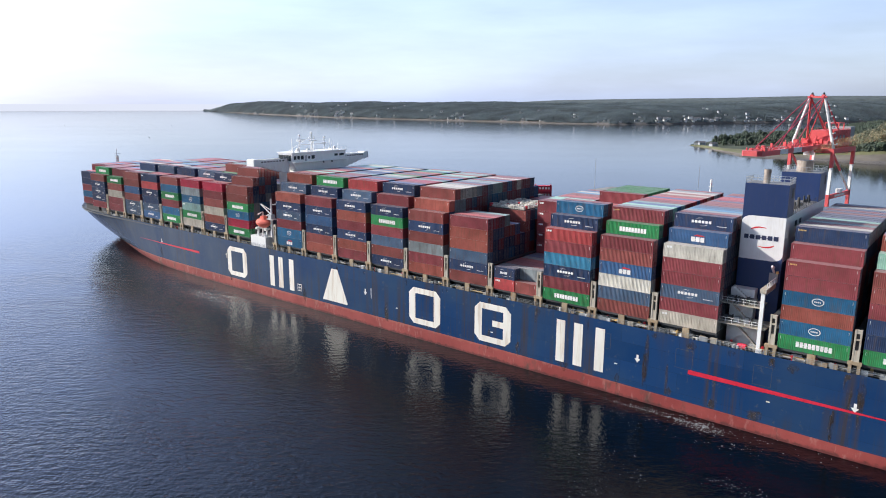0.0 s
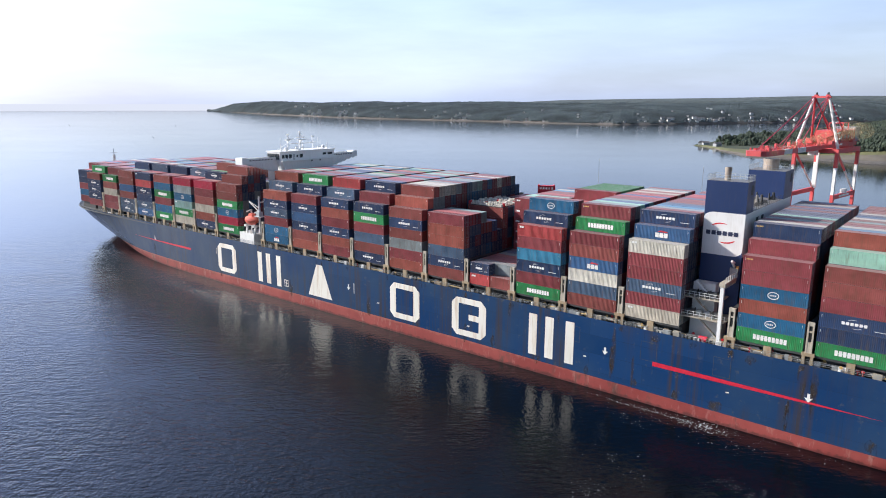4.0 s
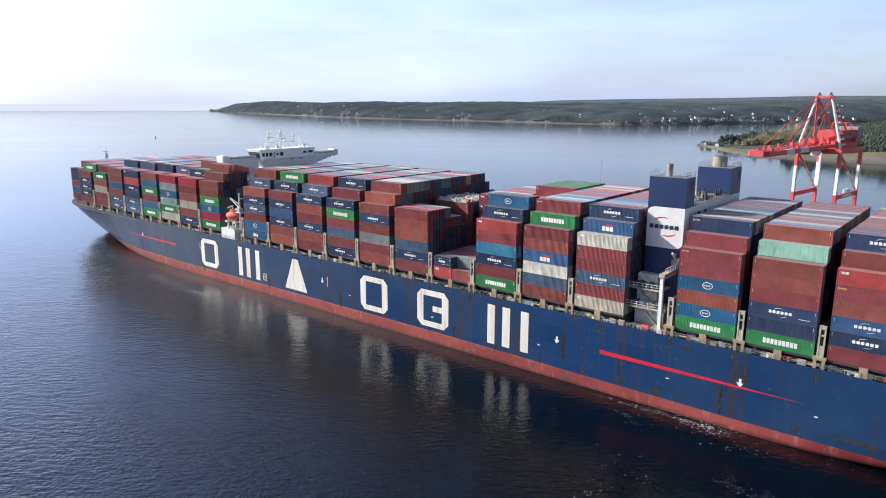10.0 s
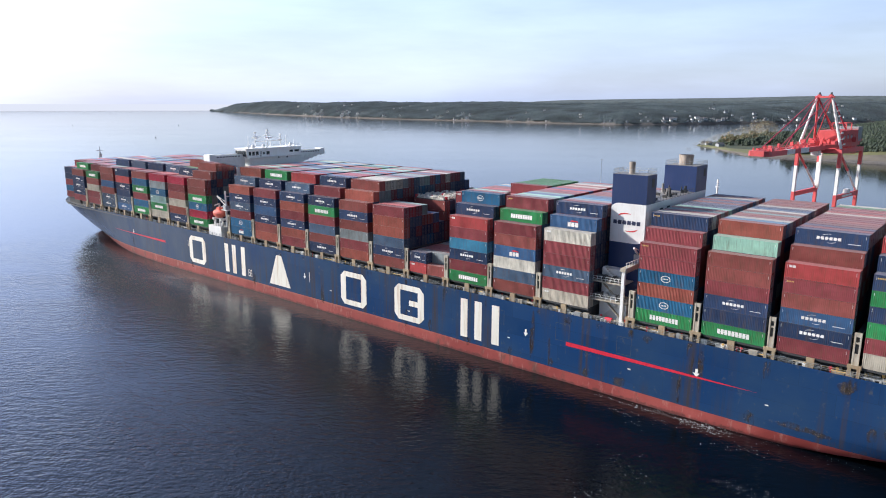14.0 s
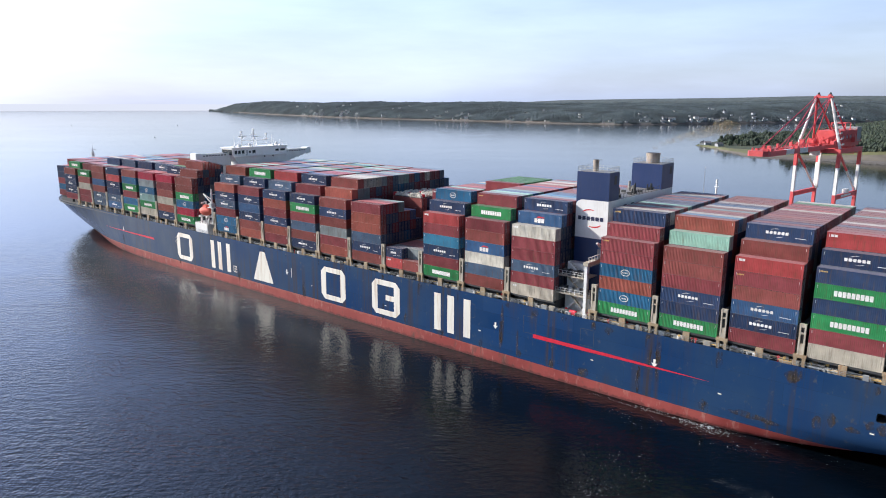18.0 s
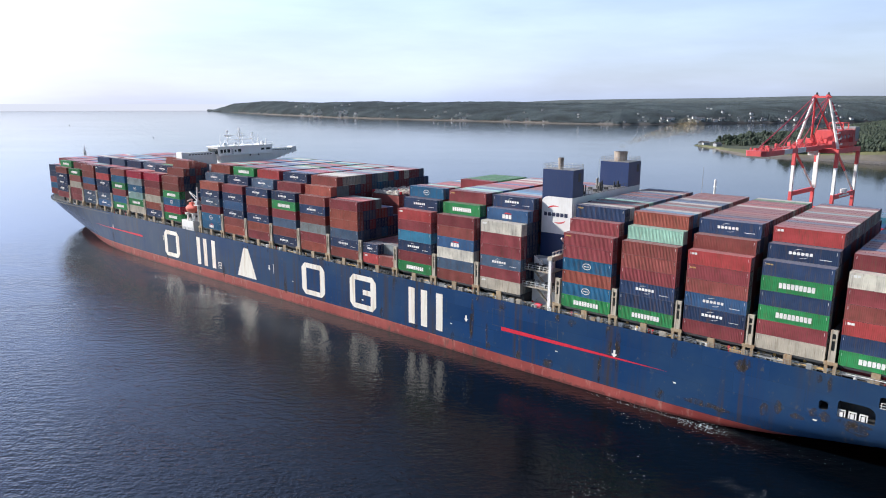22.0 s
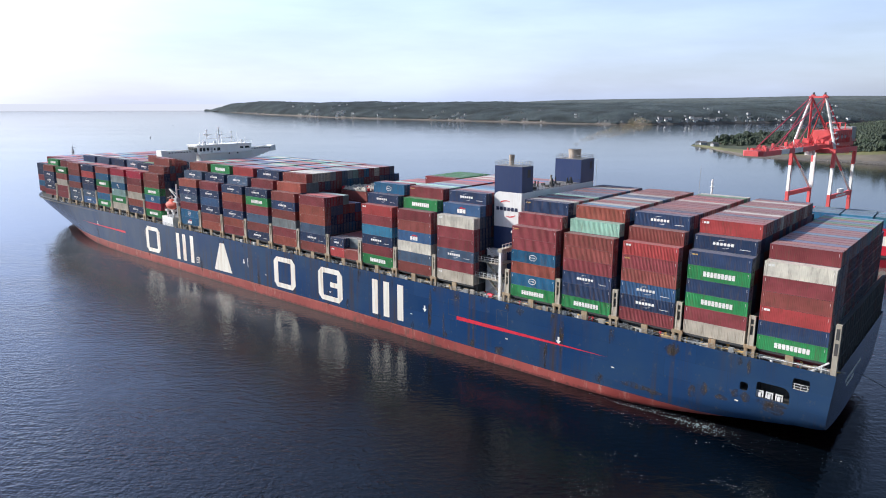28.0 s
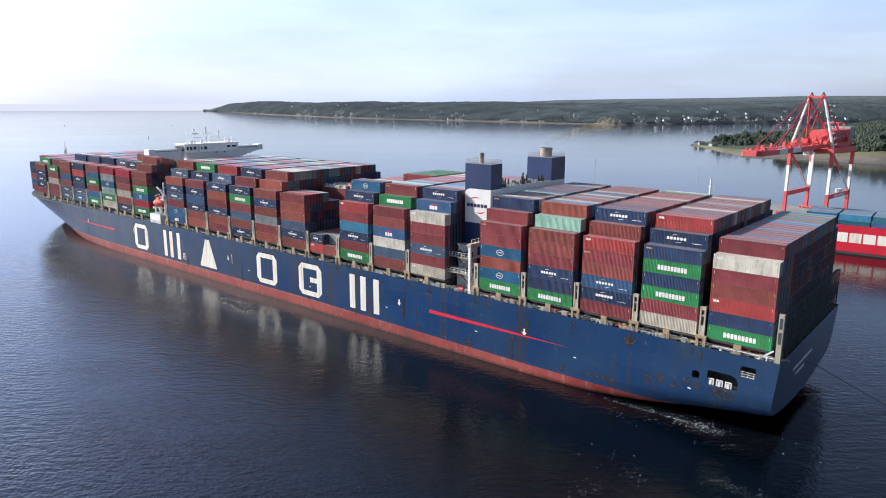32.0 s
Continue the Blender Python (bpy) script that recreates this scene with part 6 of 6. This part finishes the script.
for k in range(75):
    u = 2.6 + 10.2 * rng.random()
    HOUSES.append((u, 14 + 260 * rng.random() ** 2.2))
for k in range(30):
    HOUSES.append((9.4 + 3.4 * rng.random(), 10 + 40 * rng.random()))
HOUSES += [(4.05 + 0.3 * rng.random(), 10 + 75 * rng.random()) for k in range(9)]
spots = [headland(u, d)[:2] for u, d in HOUSES]
pts, size = [], []
for k in range(84000):
    u, d = rng.random() * (len(SHORE) - 1.01), 8 + 540 * rng.random() ** 1.25
    x, y, z = headland(u, d)
    if any(abs(x - a) < 10 and -26 < y - b < 6 for a, b in spots):
        continue
    r = rng.uniform(1.5, 3.0) + 1.8 * rng.random() ** 4
    pts.append((x, y, z + r * rng.uniform(0.1, 0.6) + 2.5 * max(-0.3, rolling(x, y, 55)) + 2.0 * max(-0.4, rolling(x, y, 160)))), size.append(r)
thing("woodland", "dense mixed woodland covering the headland", "woodland", kind="stuff", data=clumps("woodland", pts, size, 0.5, HAZED_LEAVES))


def house(x, y, z, turn, w, d, h, wall):
    ob = thing("house", "small pale clapboard house among the trees", "house", "houses on the shore", at=pose(x, y, z, 0, 0, turn))
    part("wall", Shape().box(-w / 2, w / 2, -d / 2, d / 2, -2, h), wall, ob)
    part("roof", Shape().prism([(-d / 2 - 0.4, h), (d / 2 + 0.4, h), (0, h + d * 0.36)], "x", -w / 2 - 0.4, w / 2 + 0.4), ROOF_GREY, ob)
    for k in (-1, 1):
        part("window", Shape().box(k * w / 4 - 0.6, k * w / 4 + 0.6, -d / 2 - 0.04, -d / 2, h * 0.45, h * 0.75), GLASS, ob)
    return ob


for u, d in HOUSES:
    x, y, z = headland(u, d)
    big = 0.5 + 0.65 * rng.random() ** 2.2
    house(x, y, z, rng.uniform(-25, 25), 11 * big, 8 * big, 5.5 * big, HOUSE_WHITE if rng.random() < 0.7 else HOUSE_GREY)

# ---- near point of land with grass, rocks and trees ----
NEAR = ((377, 1062), (379, 985), (366, 893), (364, 842), (388, 812), (426, 786), (467, 746), (562, 726), (760, 700))
FAR = ((385, 1076), (446, 1160), (518, 1268), (588, 1333), (688, 1408), (810, 1466), (954, 1530), (1239, 1612), (1500, 1660))
SWELL = (0.4, 2.6, 4, 5.5, 8, 16, 27, 34, 36)


def point(u, v):
    k = min(int(u), len(NEAR) - 2)
    f = u - k
    lerp = lambda t: np.array(t[k], float) * (1 - f) + np.array(t[k + 1], float) * f
    a, b, top = lerp(NEAR), lerp(FAR), float(lerp(SWELL))
    x, y = a + (b - a) * v
    j = 5 * rolling(x, y, 35)
    edge = min(v, 1 - v) * float(np.linalg.norm(b - a))
    z = min(2.6, edge * 0.14) + (top - 2.6) * (1 - math.exp(-max(0, edge - 20) / 60))
    return x + j, y + j, z - 0.25


US, VS = np.linspace(0, len(NEAR) - 1.001, 70), (0, 0.008, 0.02, 0.04, 0.07, 0.11, 0.16, 0.24, 0.35, 0.5, 0.65, 0.8, 0.9, 0.97, 1)
s = Shape()
s.add([point(u, v) for u in US for v in VS], [(i * len(VS) + j, (i + 1) * len(VS) + j, (i + 1) * len(VS) + j + 1, i * len(VS) + j + 1) for i in range(len(US) - 1) for j in range(len(VS) - 1)])
for k in range(len(s.m)):
    j = k % (len(VS) - 1)
    s.m[k] = 1 if j < 2 or j > 12 else 3 if j == 2 else 0 if j < 6 else 2
thing("point", "low grassy point of land edged with rocks", "headland", kind="structure", data=s.mesh("point", GRASS, ROCK, POINT_GROUND, SHINGLE))

pts, size = [], []
for k in range(1400):
    u, v = rng.random() * 8, rng.uniform(0.0, 0.014)
    x, y, z = point(u, v)
    r = rng.uniform(0.25, 0.7)
    pts.append((x, y, z + 0.1)), size.append(r)
thing("shore_rocks", "brown boulders along the waterline", "rocks", kind="stuff", data=clumps("shore_rocks", pts, size, 0.6, ROCK))
pts, size = [], []
for k in range(17000):
    u, v = 2.4 + 5.6 * rng.random(), 0.05 + 0.9 * rng.random() ** 1.5
    if u < 4 and (v < 0.3 or rng.random() < 0.5):
        continue
    x, y, z = point(u, v)
    r = rng.uniform(1.1, 2.3)
    pts += [(x, y, z + r * 0.9), (x + rng.uniform(-1.4, 1.4), y + rng.uniform(-1.4, 1.4), z + r * rng.uniform(1.8, 3.2))]
    size += [r, r * 0.7]
thing("point_woods", "dark green woods on the point of land", "woodland", kind="stuff", data=clumps("point_woods", pts, size, 1.0, MIXED_LEAVES))


def tree_kind(seed, h, w):
    """A broad tree: tapered trunk, limbs and a ragged crown of small clumps."""
    q = random.Random(seed)
    ob = thing("tree", "dark green leafy tree on the grassy point", "tree", "trees on the point")
    s = Shape().tube((0, 0, -0.5), (0, 0, h * 0.6), 0.32, 0.16, k=8)
    for i in range(5):
        a, z = q.uniform(0, 6.28), h * q.uniform(0.25, 0.5)
        s.tube((0, 0, z), (math.cos(a) * w * 0.6, math.sin(a) * w * 0.6, z + h * 0.25), 0.14, 0.05, k=6)
    part("trunk", s, BARK, ob)
    c, r = [], []
    for i in range(46):
        t = q.random() ** 0.8
        a, d = q.uniform(0, 6.28), w * math.sqrt(q.random()) * math.sin(math.pi * (0.18 + 0.78 * t)) ** 0.7
        c.append((math.cos(a) * d, math.sin(a) * d, h * (0.22 + 0.76 * t)))
        r.append(q.uniform(0.6, 1.35) * w * 0.3)
    part("crown", clumps("crown", c, r, 0.9, CONIFER if seed % 2 else BROADLEAF), None, ob)
    return ob


kinds = [tree_kind(1, 11, 4.5), tree_kind(2, 9, 4.8), tree_kind(3, 13, 4.0), tree_kind(4, 7, 4.2)]
for k in range(70):
    x, y, z = point(rng.uniform(1.25, 4.2), rng.uniform(0.3, 0.8)) if k < 46 else point(rng.uniform(4, 7), rng.uniform(0.05, 0.1))
    m = pose(x, y, z, 0, 0, rng.uniform(0, 360))
    if k < 4:
        kinds[k].matrix_world = m
    else:
        copy_thing(kinds[k % 4], m)
for u, v, w in ((0.35, 0.35, 12), (0.6, 0.3, 9), (1.2, 0.2, 10)):
    x, y, z = point(u, v)
    house(x, y, z, 20 * w, w, 7, 3.2, HOUSE_GREY)

# ---- foam flecks and buoys ----
s = Shape()
for k in range(230):
    f = rng.random() ** 0.7
    thick = k > 140
    x, y = (47.5 + 8.5 * f, 135.2 - 7.2 * f) if thick else (36.5 + 18 * f, 144.0 - 14 * f)
    d = rng.normal(0, 0.6 + 0.9 * f if thick else 0.22)
    x, y, r = x + d * 0.62, y + d * 0.78, rng.uniform(0.03, 0.11 if thick else 0.06)
    w = rng.uniform(1.0, 2.4)
    s.add([(x + r * w * math.cos(t) * rng.uniform(0.6, 1.2), y + r * math.sin(t) * rng.uniform(0.6, 1.2) - r * w * math.cos(t) * 0.6, 0.03 + 0.0004 * (k % 40)) for t in np.linspace(0, 5.6, 9)], [tuple(range(9))])
for ax, ay, bx, by, wide, count in ((50.5, 134.8, 58.6, 128.0, 1.3, 90), (32.5, 147.4, 50.8, 134.6, 0.35, 70), (44, 138, 55, 128, 2.6, 110), (36, 139, 41, 131, 2.0, 45), (54.8, 120.5, 66.5, 126, 1.6, 70),
                                    (31.3, 119, 33.8, 110.5, 2.2, 50), (21.9, 108.3, 28.5, 105, 1.9, 55), (48, 110.3, 54.3, 105, 1.0, 60), (66, 121, 76, 115, 1.5, 25)):
    for k in range(count):
        f, d = rng.random(), rng.normal(0, 1, 2) * wide
        x, y = ax + (bx - ax) * f + d[0], ay + (by - ay) * f + d[1]
        r = rng.uniform(0.016, 0.05) * (1.8 if rng.random() < 0.05 else 1)
        w = rng.uniform(1.0, 2.8)
        s.add([(x + r * w * math.cos(t) * rng.uniform(0.7, 1.2), y + r * math.sin(t) * rng.uniform(0.7, 1.2) - r * w * math.cos(t) * 0.3, 0.03) for t in np.linspace(0, 5.4, 7)], [tuple(range(7))])
thing("foam", "scattered white flecks of foam on the dark water", "foam", kind="stuff", data=s.mesh("foam", FOAM))
for x, y in ((-519, 1227), (-968, 1785), (-700, 1800)):
    ob = thing("buoy", "small dark navigation buoy afloat", "buoy", "buoys", at=pose(x, y, 0))
    part("float", Shape().tube((0, 0, -0.5), (0, 0, 0.6), 0.9, 0.8, k=12), DARK, ob)
    part("tower", Shape().tube((0, 0, 0.6), (0, 0, 3.0), 0.45, 0.15, k=8), DARK, ob)


def motions():
    walk(water, [(t, pose(-0.16 * t, -0.22 * t, 0)) for t in (0, 8, 16, 24, 32)])
    for ob, local in MOVING:
        walk(ob, [(t, ship_pose(t) @ local) for t in SHIP_TIMES])


motions()
